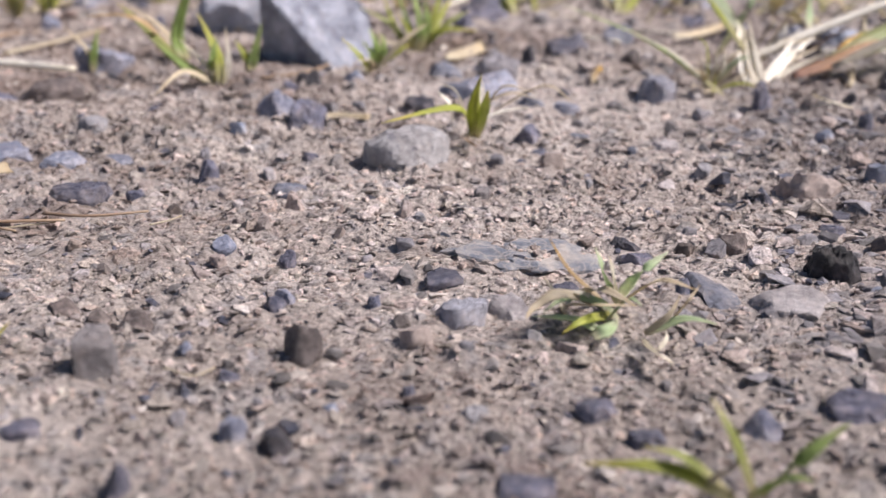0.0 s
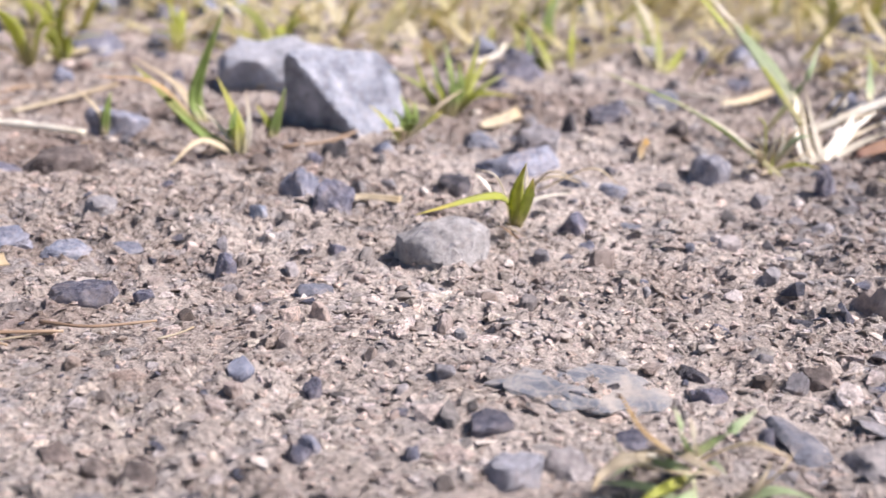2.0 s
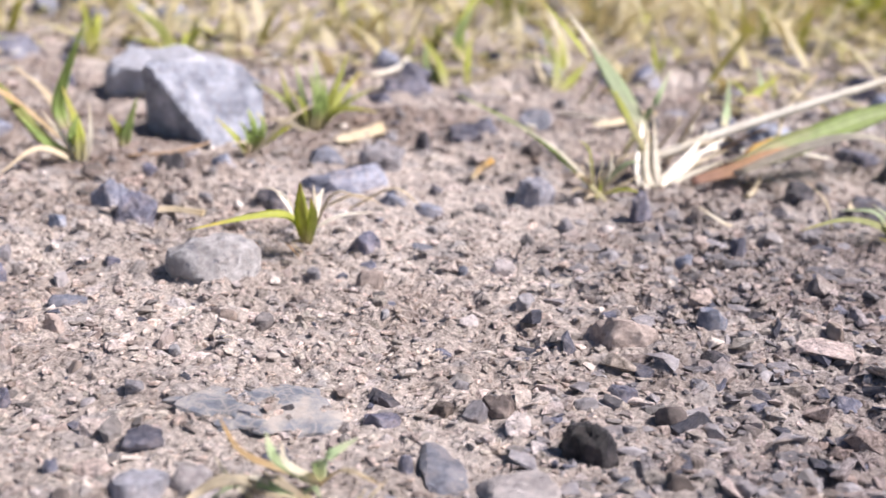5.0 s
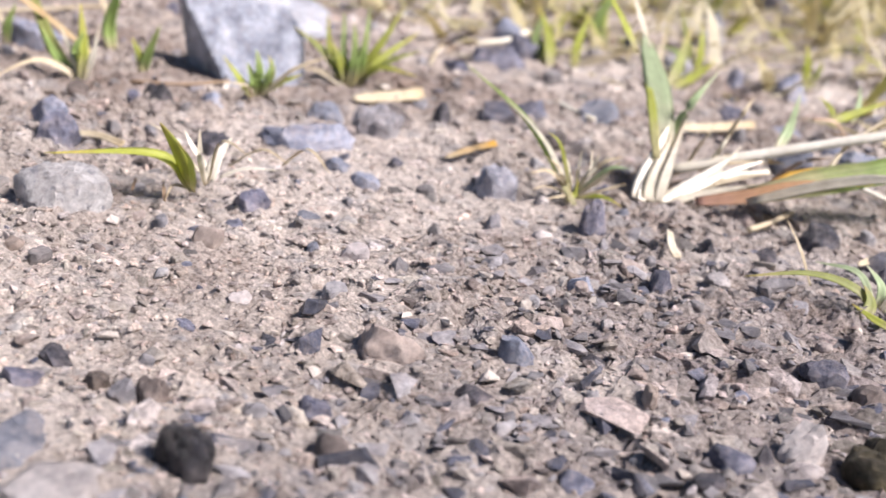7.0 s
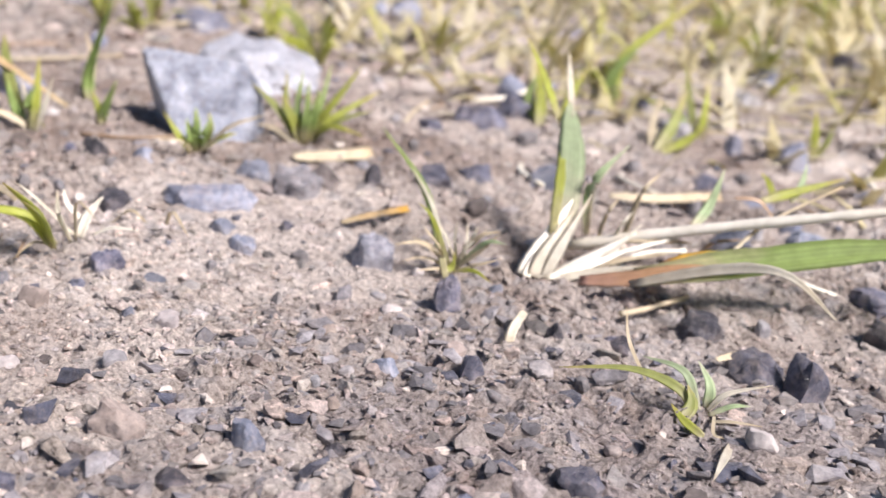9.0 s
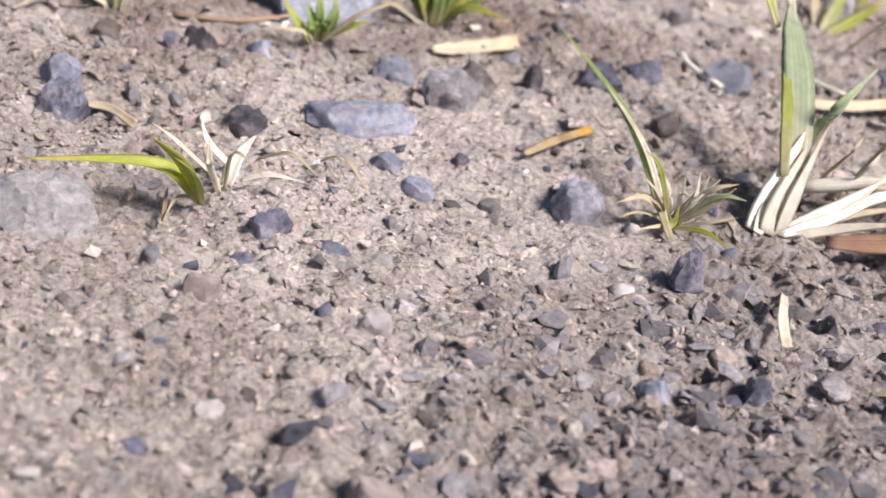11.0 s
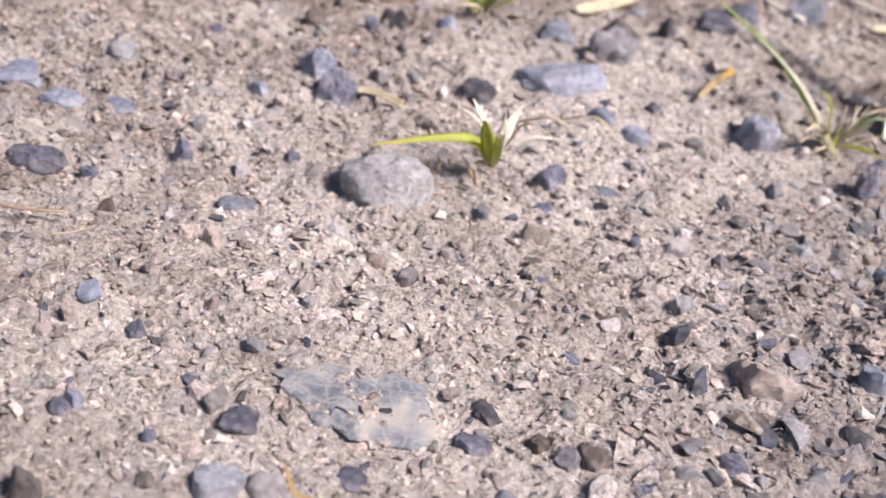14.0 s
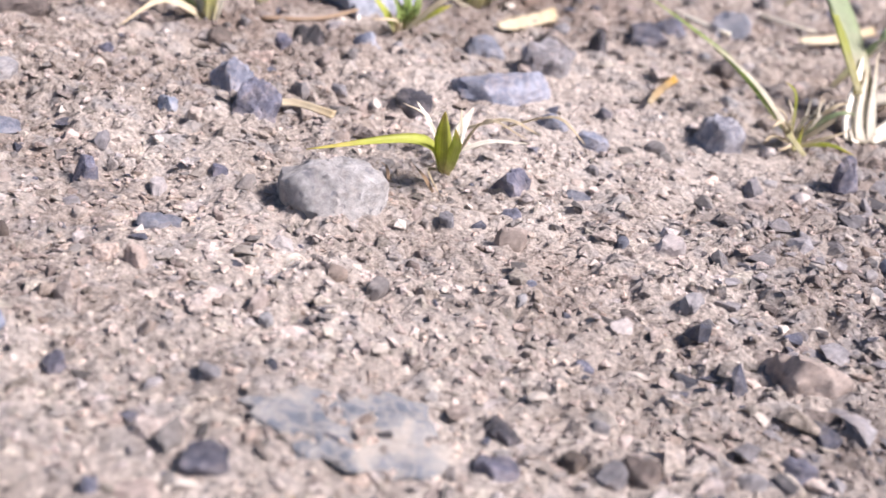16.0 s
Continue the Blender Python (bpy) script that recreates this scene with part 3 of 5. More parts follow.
stone("dark blue slate chip on the soil", SLATE, -14.5, 82.3, 1.8, 1.6, 0.8, 38, 150, 10, flat=0.2, name="pebble")
stone("small slate chip on the soil", SLATE, -7.2, 83.1, 1.3, 1.2, 0.8, 32, 151, 10, flat=0.2, name="pebble")
stone("small slate chip on the soil", SLATE, -15.6, 92.7, 1.5, 1.3, 0.9, 34, 153, 10, flat=0.2, name="pebble")
stone("small blue slate chip on the soil", BLUE, -29.0, 131.9, 2.1, 1.9, 0.9, 29, 154, 10, flat=0.2, name="pebble")
stone("tan and grey angular stone half sunk in soil", TAN, 31.4, 115.2, 7.4, 5.2, 3.0, 5, 155, 8, flat=0.0, name="stone")
stone("blue grey stone on the soil", BLUE, 39.3, 120.4, 3.0, 2.7, 1.7, -2, 156, 10, flat=0.1, name="pebble")
stone("small black stone on the soil", BLACK, 44.2, 125.1, 2.1, 1.8, 0.6, -5, 157, 9, flat=0, name="pebble")
stone("white angular stone on dark gravel", PALE, 61.6, 120.4, 3.6, 2.8, 3.2, 26, 158, 8, flat=0.2, name="pebble")
stone("white shard of stone on dark gravel", PALE, 62.1, 118.1, 3.3, 1.6, 0.7, 27, 159, 8, flat=0.3, name="pebble")
stone("dark olive mossy clod on the gravel", MOSS, 66.3, 120.7, 3.8, 3.3, 2.5, 23, 160, 12, flat=0, name="pebble")
stone("dark olive mossy clod on the gravel", MOSS, 66.7, 125.7, 3.0, 2.6, 1.9, 21, 161, 12, flat=0, name="pebble")
stone("pinkish white upright stone on the gravel", PALE, 73.3, 134.4, 3.3, 2.8, 3.2, 15, 162, 9, rough=0.07, flat=0.0, name="pebble")
stone("rounded dark slate pebble on the gravel", SLATE, 78.8, 135.9, 2.6, 2.3, 1.4, 11, 163, 12, flat=0, name="pebble")
stone("dark blue slate stone on the gravel", SLATE, 60.9, 134.4, 3.9, 3.5, 1.3, 23, 164, 10, flat=0.1, name="pebble")
stone("dark purple brown stone on the gravel", BROWN, 64.7, 133.0, 2.9, 2.6, 1.1, 21, 165, 10, flat=0.1, name="pebble")
stone("dark slate stone on the gravel", SLATE, 68.1, 127.9, 1.8, 1.6, 1.7, 20, 166, 10, flat=0.1, name="pebble")
stone("small white stone on the gravel", PALE, 67.0, 135.1, 1.9, 1.7, 1.0, 19, 167, 10, flat=0.1, name="pebble")
stone("black slate stone on the gravel", BLACK, 56.9, 112.5, 2.7, 2.4, 0.7, 33, 168, 9, flat=0.1, name="pebble")
stone("flat blue slate stone on the gravel", SLATE, 57.6, 116.3, 3.2, 2.8, 0.9, 31, 169, 9, flat=0.4, name="pebble")
stone("small black stone on the gravel", BLACK, 59.6, 118.1, 1.6, 1.4, 1.0, 29, 170, 9, flat=0.1, name="pebble")
stone("black angular stone behind the grass", BLACK, 54.7, 170.0, 5.3, 4.7, 2.4, 19, 171, 10, flat=0, name="stone")
stone("dark slate stone on the gravel", SLATE, 63.1, 165.6, 6.9, 6.0, 2.5, 16, 172, 10, flat=0.1, name="stone")
stone("blue slate stone on the gravel", SLATE, 66.3, 192.9, 8.4, 7.2, 1.8, 12, 173, 10, flat=0.2, name="stone")
stone("black stone on the gravel", BLACK, 70.0, 183.3, 5.0, 4.4, 2.6, 11, 174, 10, flat=0.1, name="stone")
stone("small black stone on the gravel", BLACK, 45.4, 156.2, 2.1, 1.9, 1.8, 26, 175, 10, flat=0, name="pebble")
stone("dark slate stone on the gravel", SLATE, 49.3, 162.8, 3.9, 3.4, 0.8, 23, 176, 10, flat=0, name="pebble")
stone("flat black slate on the gravel", BLACK, 73.5, 124.8, 3.9, 3.4, 1.0, 17, 177, 9, flat=0.2, name="pebble")
stone("flat blue slate sunk in the gravel", BLUE, 73.0, 129.2, 7.1, 3.1, 1.5, 16, 178, 9, flat=0.7, name="stone")
stone("dark slate chip on the soil", SLATE, 49.3, 107.9, 2.7, 2.4, 1.0, 40, 179, 9, flat=0.2, name="pebble")
stone("black slate chip on the soil", BLACK, 39.3, 112.8, 3.5, 2.8, 0.8, 43, 180, 9, flat=0.1, name="pebble")
stone("blue slate stone on the gravel", SLATE, 64.8, 112.5, 3.2, 2.8, 1.1, 27, 181, 9, flat=0.2, name="pebble")
stone("lilac grey stone on the gravel", GREY, 74.5, 140.4, 2.7, 2.4, 2.5, 13, 182, 9, flat=0.2, name="pebble")
stone("small grey slate stone on the soil", SLATE, 44.2, 143.9, 2.4, 2.1, 2.0, 29, 183, 9, flat=0.1, name="pebble")
stone("black slate stone on the soil", BLACK, 50.8, 160.4, 3.5, 3.1, 1.3, 17, 185, 9, flat=0.1, name="pebble")
stone("rough blue slate stone on the gravel", SLATE, 67.8, 165.1, 4.3, 3.8, 3.9, 7, 188, 9, flat=0.2, name="stone")
stone("small white chip on the soil", PALE, 48.6, 148.3, 2.6, 2.3, 0.7, 20, 189, 9, flat=0.1, name="pebble")
stone("black angular stone on the soil", BLACK, -25.2, 157.1, 4.0, 3.6, 2.4, 48, 190, 9, flat=0.1, name="pebble")
stone("blue slate pebble on the soil", SLATE, 10.8, 192.5, 5.5, 4.8, 2.4, 28, 191, 9, flat=0.1, name="stone")
stone("dark slate pebble on the soil", SLATE, 33.7, 154.4, 3.1, 2.8, 3.0, 27, 192, 9, flat=0.1, name="pebble")
stone("grey slate stone on the gravel", SLATE, -5.2, 227.1, 8.9, 7.9, 3.3, 27, 195, 9, flat=0.2, name="stone")
stone("dark slate stone on the gravel", SLATE, 29.0, 238.5, 3.1, 2.8, 3.0, 16, 196, 9, flat=0.2, name="pebble")
stone("blue slate stone on the gravel", SLATE, 33.0, 220.6, 4.9, 4.3, 1.9, 17, 197, 9, flat=0.2, name="stone")
stone("blue slate stone on the gravel", BLUE, 41.4, 217.6, 6.3, 5.6, 1.5, 14, 198, 9, flat=0.3, name="stone")
stone("dark slate stone on the soil", SLATE, 24.8, 69.3, 4.9, 3.6, 1.0, -18, 199, 9, flat=0.3, name="stone")
stone("flat blue slate in the soil", SLATE, 4.1, 58.9, 3.4, 3.0, 0.8, -1, 200, 9, flat=0.6, name="pebble")
stone("black angular stone on the soil", BLACK, -10.5, 62.7, 2.4, 2.1, 1.4, 13, 201, 9, flat=0.1, name="pebble")
stone("blue slate chip on the soil", BLUE, -13.2, 63.8, 1.8, 1.6, 1.1, 15, 202, 9, flat=0.3, name="pebble")
stone("slate stone on the soil", SLATE, -17.6, 56.3, 1.7, 1.5, 1.5, 21, 203, 9, flat=0.2, name="pebble")
stone("small orange tan pebble on the soil", TAN, 0.3, 62.4, 1.2, 1.1, 0.8, 3, 204, 12, flat=0, name="pebble")
stone("dark brown clod of soil", BROWN, -29.6, 80.6, 2.5, 2.2, 0.9, 23, 205, 10, flat=0.1, name="pebble")
stone("dark brown clod of soil", BROWN, -26.9, 79.6, 2.0, 1.8, 0.8, 22, 206, 10, flat=0.1, name="pebble")
stone("dark slate chip on the soil", SLATE, 8.4, 68.7, 2.8, 2.3, 0.6, -4, 207, 10, flat=0.3, name="pebble")
stone("dark slate chip on the soil", SLATE, 11.4, 66.1, 2.7, 2.0, 0.6, -7, 208, 10, flat=0.3, name="pebble")
stone("slate chip on the soil", SLATE, -15.1, 70.8, 1.6, 1.5, 0.7, 15, 209, 10, flat=0.3, name="pebble")
stone("slate chip on the soil", SLATE, -3.5, 70.2, 1.4, 1.3, 0.8, 6, 210, 10, flat=0.3, name="pebble")
stone("violet slate chip on the soil", SLATE, -25.2, 61.9, 2.5, 1.9, 0.5, 26, 211, 10, flat=0.3, name="pebble")
stone("dark slate chip on the soil", SLATE, 18.2, 67.7, 3.1, 2.7, 1.3, -13, 212, 10, flat=0.3, name="pebble")
stone("smooth flat blue grey stone sunk in soil", BLUE, -2.8, 156.2, 11.5, 7.2, 2.8, 35, 213, 9, flat=0.2, name="stone")
stone("rounded blue grey pebble on the soil", BLUE, -8.1, 169.4, 5.3, 4.7, 2.3, 34, 214, 12, flat=0, name="stone")
stone("rounded grey stone with dark spots on soil", GREY, -0.4, 169.1, 6.6, 5.8, 3.4, 30, 215, 12, flat=0, name="stone")
stone("black angular stone on the soil", BLACK, -9.7, 147.7, 4.1, 3.7, 2.0, 17, 216, 9, flat=0, name="pebble")
stone("blue slate stone behind dry straw", BLUE, 55.0, 202.9, 7.2, 6.4, 2.2, 10, 217, 10, flat=0.1, name="stone")
stone("black stone in shade under dry straw", BLACK, 49.7, 194.2, 8.8, 4.9, 1.9, 13, 218, 10, flat=0.1, name="stone")
stone("flat cream stone sunk flush in soil", PALE, 23.8, 87.2, 6.0, 6.0, 0.8, -11, 219, 8, flat=1, name="stone")
stone("flat pale grey stone sunk in soil", SPECKLED, 2.8, 83.0, 3.7, 3.3, 1.2, 6, 220, 8, flat=0.7, name="pebble")
# ---- grass and litter ----

tuft = thing("grass_tuft", -2.1, 133.4, "small green sprout with dry leaf bits growing from gravel", "grass")
blade(tuft, YELLOW, 1.35, ((-2.3, 133.9, -0.3), (-4.2, 130.5, 3.6), (-11.6, 123.2, 3.6)), 10, 1)
blade(tuft, YELLOW, 1.50, ((-2.3, 133.6, -0.3), (-2.1, 131.2, 4.2), (-1.3, 127.3, 8.2)), 15, 2)
blade(tuft, OLIVE, 1.20, ((-2.0, 133.6, -0.3), (-1.0, 131.5, 3.6), (-0.6, 129.0, 6.2)), -35, 3)
blade(tuft, WHITE, 0.74, ((-2.0, 135.7, -0.2), (-1.3, 133.7, 3.5), (-1.4, 133.6, 6.3)), 10, 4)
blade(tuft, STRAW, 0.37, ((-2.1, 136.4, -0.2), (0.7, 134.4, 5.3), (4.8, 133.6, 4.9)), 0, 5)
blade(tuft, WHITE, 0.43, ((-3.0, 137.2, -0.2), (-4.2, 132.7, 5.0), (-6.3, 132.0, 6.1)), 20, 6)
blade(tuft, STRAW, 0.32, ((-2.6, 133.9, -0.2), (-3.2, 132.0, 0.3), (-0.9, 128.0, 0.3)), -20, 7)

tuft = thing("grass_tuft", 28.8, 161.9, "leaning green grass blade with dry white basal leaves", "grass")
blade(tuft, GREEN, 0.95, ((29.7, 159.7, -0.2), (19.9, 168.0, 5.4), (8.2, 174.1, 9.2)), 0, 8, fold=0.15)
blade(tuft, WHITE, 0.60, ((29.5, 160.1, -0.2), (22.9, 165.9, 4.3), (14.9, 170.9, 7.2)), -10, 9)
blade(tuft, YELLOW, 0.60, ((28.1, 162.6, -0.2), (27.1, 159.7, 5.8), (25.7, 158.9, 7.4)), -0, 10)
blade(tuft, STRAW, 0.64, ((27.7, 163.2, -0.2), (26.5, 159.3, 2.9), (25.6, 155.4, 3.5)), -10, 11)
blade(tuft, STRAW, 0.58, ((28.0, 163.6, -0.2), (31.0, 163.2, 4.1), (32.9, 164.3, 5.1)), 15, 12)
blade(tuft, STRAW, 0.55, ((28.8, 162.7, -0.2), (31.3, 163.3, 2.5), (32.8, 164.3, 4.7)), -5, 13)
blade(tuft, YELLOW, 0.50, ((29.0, 162.0, -0.2), (32.0, 161.5, 0.9), (34.7, 160.7, 0.7)), 20, 14)
blade(tuft, STRAW, 0.52, ((28.0, 163.0, -0.2), (27.2, 160.9, 2.1), (24.8, 159.5, 3.1)), -20, 15)
blade(tuft, WHITE, 0.61, ((28.5, 164.2, -0.2), (29.9, 162.5, 3.0), (29.8, 162.5, 5.6)), 20, 16)
blade(tuft, WHITE, 0.54, ((28.2, 163.8, -0.2), (28.8, 161.9, 3.1), (28.8, 161.9, 5.4)), -20, 17)
blade(tuft, YELLOW, 0.75, ((28.4, 160.6, -0.2), (28.8, 161.9, 0.3), (28.9, 162.0, 2.1)), 20, 18)
blade(tuft, WHITE, 0.54, ((28.0, 164.2, -0.2), (29.8, 163.7, 3.4), (30.3, 163.9, 5.0)), -5, 19)
blade(tuft, STRAW, 0.41, ((27.6, 163.7, -0.2), (26.8, 160.7, 3.2), (25.2, 160.9, 4.1)), 15, 20)
blade(tuft, WHITE, 0.47, ((27.6, 164.2, -0.2), (27.5, 162.3, 3.0), (26.6, 161.8, 4.7)), 5, 21)
blade(tuft, SAGE, 0.58, ((28.6, 163.2, -0.2), (31.6, 163.6, 3.5), (34.1, 163.9, 4.1)), 15, 22)
blade(tuft, STRAW, 0.35, ((28.7, 162.3, -0.2), (28.0, 160.0, 0.3), (26.9, 157.8, 0.3)), -20, 23)
blade(tuft, STRAW, 0.35, ((29.0, 162.6, -0.2), (31.9, 162.6, 1.4), (33.9, 163.7, 2.4)), 20, 24)
blade(tuft, WHITE, 0.40, ((28.4, 164.0, -0.2), (29.7, 162.4, 2.2), (31.2, 164.5, 4.9)), -5, 25)
blade(tuft, STRAW, 0.47, ((28.0, 162.5, -0.2), (26.2, 160.3, 0.9), (25.3, 157.5, 1.0)), 20, 26)

tuft = thing("grass_tuft", 35.3, 169.8, "large tuft with upright green blade, bleached sheaths and straw", "grass")
blade(tuft, HUSK, 2.20, ((34.4, 167.6, -0.2), (34.1, 172.1, 2.3), (34.0, 177.6, 6.4)), 0, 27, fold=0.08)
blade(tuft, WHITE, 2.30, ((35.6, 168.0, -0.2), (35.2, 172.1, 2.2), (34.8, 176.6, 5.4)), 5, 28, fold=0.08)
blade(tuft, WHITE, 1.30, ((36.6, 168.6, -0.2), (36.1, 172.6, 2.6), (35.6, 179.1, 7.2)), 5, 29, fold=0.08)
blade(tuft, HUSK, 1.40, ((35.0, 167.4, -0.2), (34.4, 170.1, 0.9), (33.2, 173.6, 3.2)), 10, 30, fold=0.08)
blade(tuft, SAGE, 3.30, ((35.1, 174.1, 3.4), (31.2, 181.1, 9.0), (27.8, 185.6, 13.0), (26.3, 187.6, 14.8)), 0, 31, fold=0.06)
blade(tuft, YELLOW, 1.20, ((34.4, 173.1, 3.5), (30.5, 180.1, 8.8), (27.1, 184.7, 12.7)), 0, 32, fold=0.06)
blade(tuft, WHITE, 0.80, ((27.6, 186.2, 13.4), (24.2, 190.6, 16.8), (21.5, 194.2, 19.5)), -0, 34)
blade(tuft, YELLOW, 0.88, ((26.4, 185.4, 12.7), (22.2, 187.6, 17.1), (17.7, 189.5, 21.1)), 0, 35)
stalk(tuft, HUSK, 1.90, ((35.0, 176.2, 1.3), (47.2, 181.0, 5.7), (59.3, 185.3, 9.8), (69.2, 188.8, 13.0)), 36)
blade(tuft, GREEN, 3.60, ((46.2, 171.2, 2.0), (56.0, 177.4, 5.3), (68.2, 185.6, 8.7), (83.2, 193.6, 10.5)), 0, 37)
blade(tuft, PURPLE, 1.90, ((40.8, 168.9, 0.6), (46.2, 170.6, 2.2), (51.2, 173.1, 4.2), (58.2, 176.6, 5.4)), -0, 38)
blade(tuft, AMBER, 1.80, ((47.5, 173.0, 2.9), (50.0, 175.6, 4.4), (52.6, 178.0, 5.7)), 0, 172, fold=0.15, name="withered_tip", label="orange yellow withered leaf tip")
blade(tuft, WHITE, 1.50, ((46.2, 169.8, 1.8), (55.2, 171.1, 6.0), (62.2, 170.1, 8.0), (68.6, 167.2, 6.3)), 0, 39)
blade(tuft, HUSK, 1.16, ((36.8, 168.8, -0.2), (39.9, 172.5, 1.4), (42.8, 176.5, 3.2)), 10, 40, fold=0.08)
blade(tuft, HUSK, 1.23, ((36.7, 170.3, -0.2), (39.6, 173.5, 2.1), (42.6, 177.6, 4.9)), -2.5, 41, fold=0.08)
blade(tuft, WHITE, 1.02, ((37.7, 169.4, -0.2), (41.5, 172.3, 1.2), (46.0, 175.0, 2.6)), 15, 42, fold=0.08)
blade(tuft, STRAW, 0.88, ((37.9, 170.4, -0.2), (41.1, 174.4, 1.6), (46.3, 178.6, 3.2)), -5, 43, fold=0.08)
blade(tuft, HUSK, 0.82, ((37.8, 174.7, -0.2), (42.1, 176.1, 2.8), (46.8, 181.2, 4.9)), 5, 44, fold=0.08)
blade(tuft, HUSK, 0.96, ((37.2, 173.0, -0.2), (40.5, 175.2, 2.1), (42.9, 177.8, 6.0)), -10, 45, fold=0.08)
blade(tuft, SAGE, 1.18, ((32.4, 185.2, -0.2), (35.3, 179.1, 8.1), (37.5, 182.7, 12.9)), -0, 46)
blade(tuft, WHITE, 0.61, ((32.6, 185.4, -0.2), (35.7, 179.3, 7.8), (37.3, 182.6, 12.7)), 0, 47)
blade(tuft, STRAW, 0.71, ((38.4, 182.4, -0.2), (41.9, 178.3, 8.9), (42.6, 181.1, 11.2)), -0, 48)
blade(tuft, SAGE, 1.30, ((45.9, 185.3, 4.8), (46.3, 187.9, 7.0), (46.4, 190.3, 11.0)), 0, 49)
stalk(tuft, STRAW, 0.53, ((52.8, 180.2, 5.1), (54.3, 185.7, 7.8), (59.2, 193.3, 11.8)), 50)
blade(tuft, TWIG, 0.59, ((48.6, 189.3, 8.3), (51.1, 190.8, 8.2), (53.1, 192.0, 6.0)), 0, 51)
blade(tuft, STRAW, 0.53, ((35.6, 181.9, -0.2), (38.6, 177.5, 5.9), (39.1, 179.0, 7.7)), 10, 52)
blade(tuft, WHITE, 0.55, ((38.0, 180.2, -0.2), (40.5, 177.5, 4.9), (41.1, 179.0, 6.7)), 0, 53)
blade(tuft, SAGE, 0.83, ((52.3, 198.5, 6.9), (52.4, 200.8, 9.1), (51.8, 202.9, 11.1)), 5, 54)
blade(tuft, YELLOW, 0.83, ((50.7, 197.5, 6.6), (49.0, 198.8, 8.4), (47.3, 200.1, 9.1)), -5, 55)
blade(tuft, STRAW, 0.47, ((40.1, 174.3, -0.2), (45.1, 173.3, 1.1), (48.1, 175.0, 2.1)), 5, 56)
blade(tuft, TWIG, 0.71, ((45.6, 189.2, -0.2), (49.6, 182.9, 4.5), (52.4, 185.7, 5.1)), -5, 57)
blade(tuft, YELLOW, 1.30, ((50.0, 194.8, 7.1), (52.1, 198.4, 8.0), (56.2, 205.5, 9.7)), 5, 58)
blade(tuft, STRAW, 1.77, ((35.1, 180.1, -0.2), (41.6, 178.1, 3.7), (47.5, 181.7, 4.1)), -5, 59)

tuft = thing("grass_tuft", 62.6, 151.8, "sprawling yellow green grass seedling on dark gravel", "grass")
blade(tuft, OLIVE, 0.94, ((62.6, 151.5, -0.2), (60.6, 151.7, 1.6), (56.4, 150.4, 2.4), (51.0, 147.2, 1.6)), -0, 60)
blade(tuft, SAGE, 0.84, ((62.5, 152.4, -0.2), (60.4, 152.8, 2.8), (56.3, 152.7, 2.9)), 0, 61)
blade(tuft, SAGE, 1.03, ((62.8, 153.5, -0.2), (62.5, 154.0, 1.8), (60.6, 155.2, 3.2)), -0, 62)
blade(tuft, WHITE, 0.54, ((63.0, 153.1, -0.2), (64.2, 153.9, 1.7), (67.4, 155.8, 3.2)), 0, 63)
blade(tuft, SAGE, 0.52, ((63.4, 152.6, -0.2), (65.1, 153.3, 1.1), (66.5, 154.0, 1.4)), -0, 64)
blade(tuft, YELLOW, 0.84, ((64.7, 148.6, -0.2), (62.5, 149.1, 0.3), (60.6, 150.6, 0.6)), 0, 65)
blade(tuft, STRAW, 0.38, ((56.3, 154.5, -0.2), (54.7, 152.9, 3.7), (52.4, 156.2, 5.4)), -0, 66)
blade(tuft, STRAW, 0.33, ((64.0, 151.6, -0.2), (65.8, 152.1, 0.3), (68.0, 153.4, 0.3)), 0, 67)
blade(tuft, OLIVE, 1.22, ((62.1, 149.9, -0.2), (62.1, 151.5, 0.8), (61.2, 152.1, 2.1)), -0, 68)
blade(tuft, STRAW, 0.38, ((63.7, 153.2, -0.2), (65.4, 148.9, 0.3), (66.4, 148.8, 0.3)), 0, 69)
blade(tuft, WHITE, 0.76, ((67.0, 149.0, -0.2), (67.9, 145.1, 0.3), (68.6, 141.7, 0.3)), -0, 70)

tuft = thing("grass_tuft", 9.8, 79.7, "withered pale green grass seedling sprawling on gravel", "grass")
blade(tuft, SAGE, 1.22, ((10.6, 84.7, -0.2), (9.2, 79.6, 4.1), (8.5, 79.6, 6.1)), 15, 71)
blade(tuft, WHITE, 0.65, ((10.9, 85.1, -0.2), (9.9, 79.7, 3.9), (9.5, 79.6, 5.5)), -10, 72)
blade(tuft, SAGE, 0.98, ((10.7, 85.1, -0.2), (11.8, 80.8, 3.8), (13.8, 82.0, 5.1)), 0, 73)
blade(tuft, ORANGE, 0.53, ((9.6, 85.5, -0.2), (6.9, 80.5, 3.9), (5.4, 80.4, 6.3)), -0, 74)
blade(tuft, WHITE, 0.49, ((6.9, 82.3, -0.2), (5.9, 80.4, 2.2), (5.1, 80.3, 3.6)), -10, 75)
blade(tuft, STRAW, 0.81, ((10.5, 83.4, -0.2), (6.5, 79.4, 2.6), (4.6, 78.3, 2.1), (3.9, 76.2, 2.0)), 5, 76)
blade(tuft, SAGE, 0.65, ((9.9, 78.9, -0.2), (7.2, 79.5, 0.7), (4.3, 79.3, 0.9)), -10, 77)
blade(tuft, SAGE, 0.73, ((10.6, 81.7, -0.2), (9.1, 80.6, 1.6), (6.6, 80.4, 1.8), (5.1, 79.3, 1.2)), 10, 78)
blade(tuft, SAGE, 0.65, ((9.6, 81.2, -0.2), (11.1, 80.8, 1.8), (12.0, 79.8, 1.8)), -5, 79)
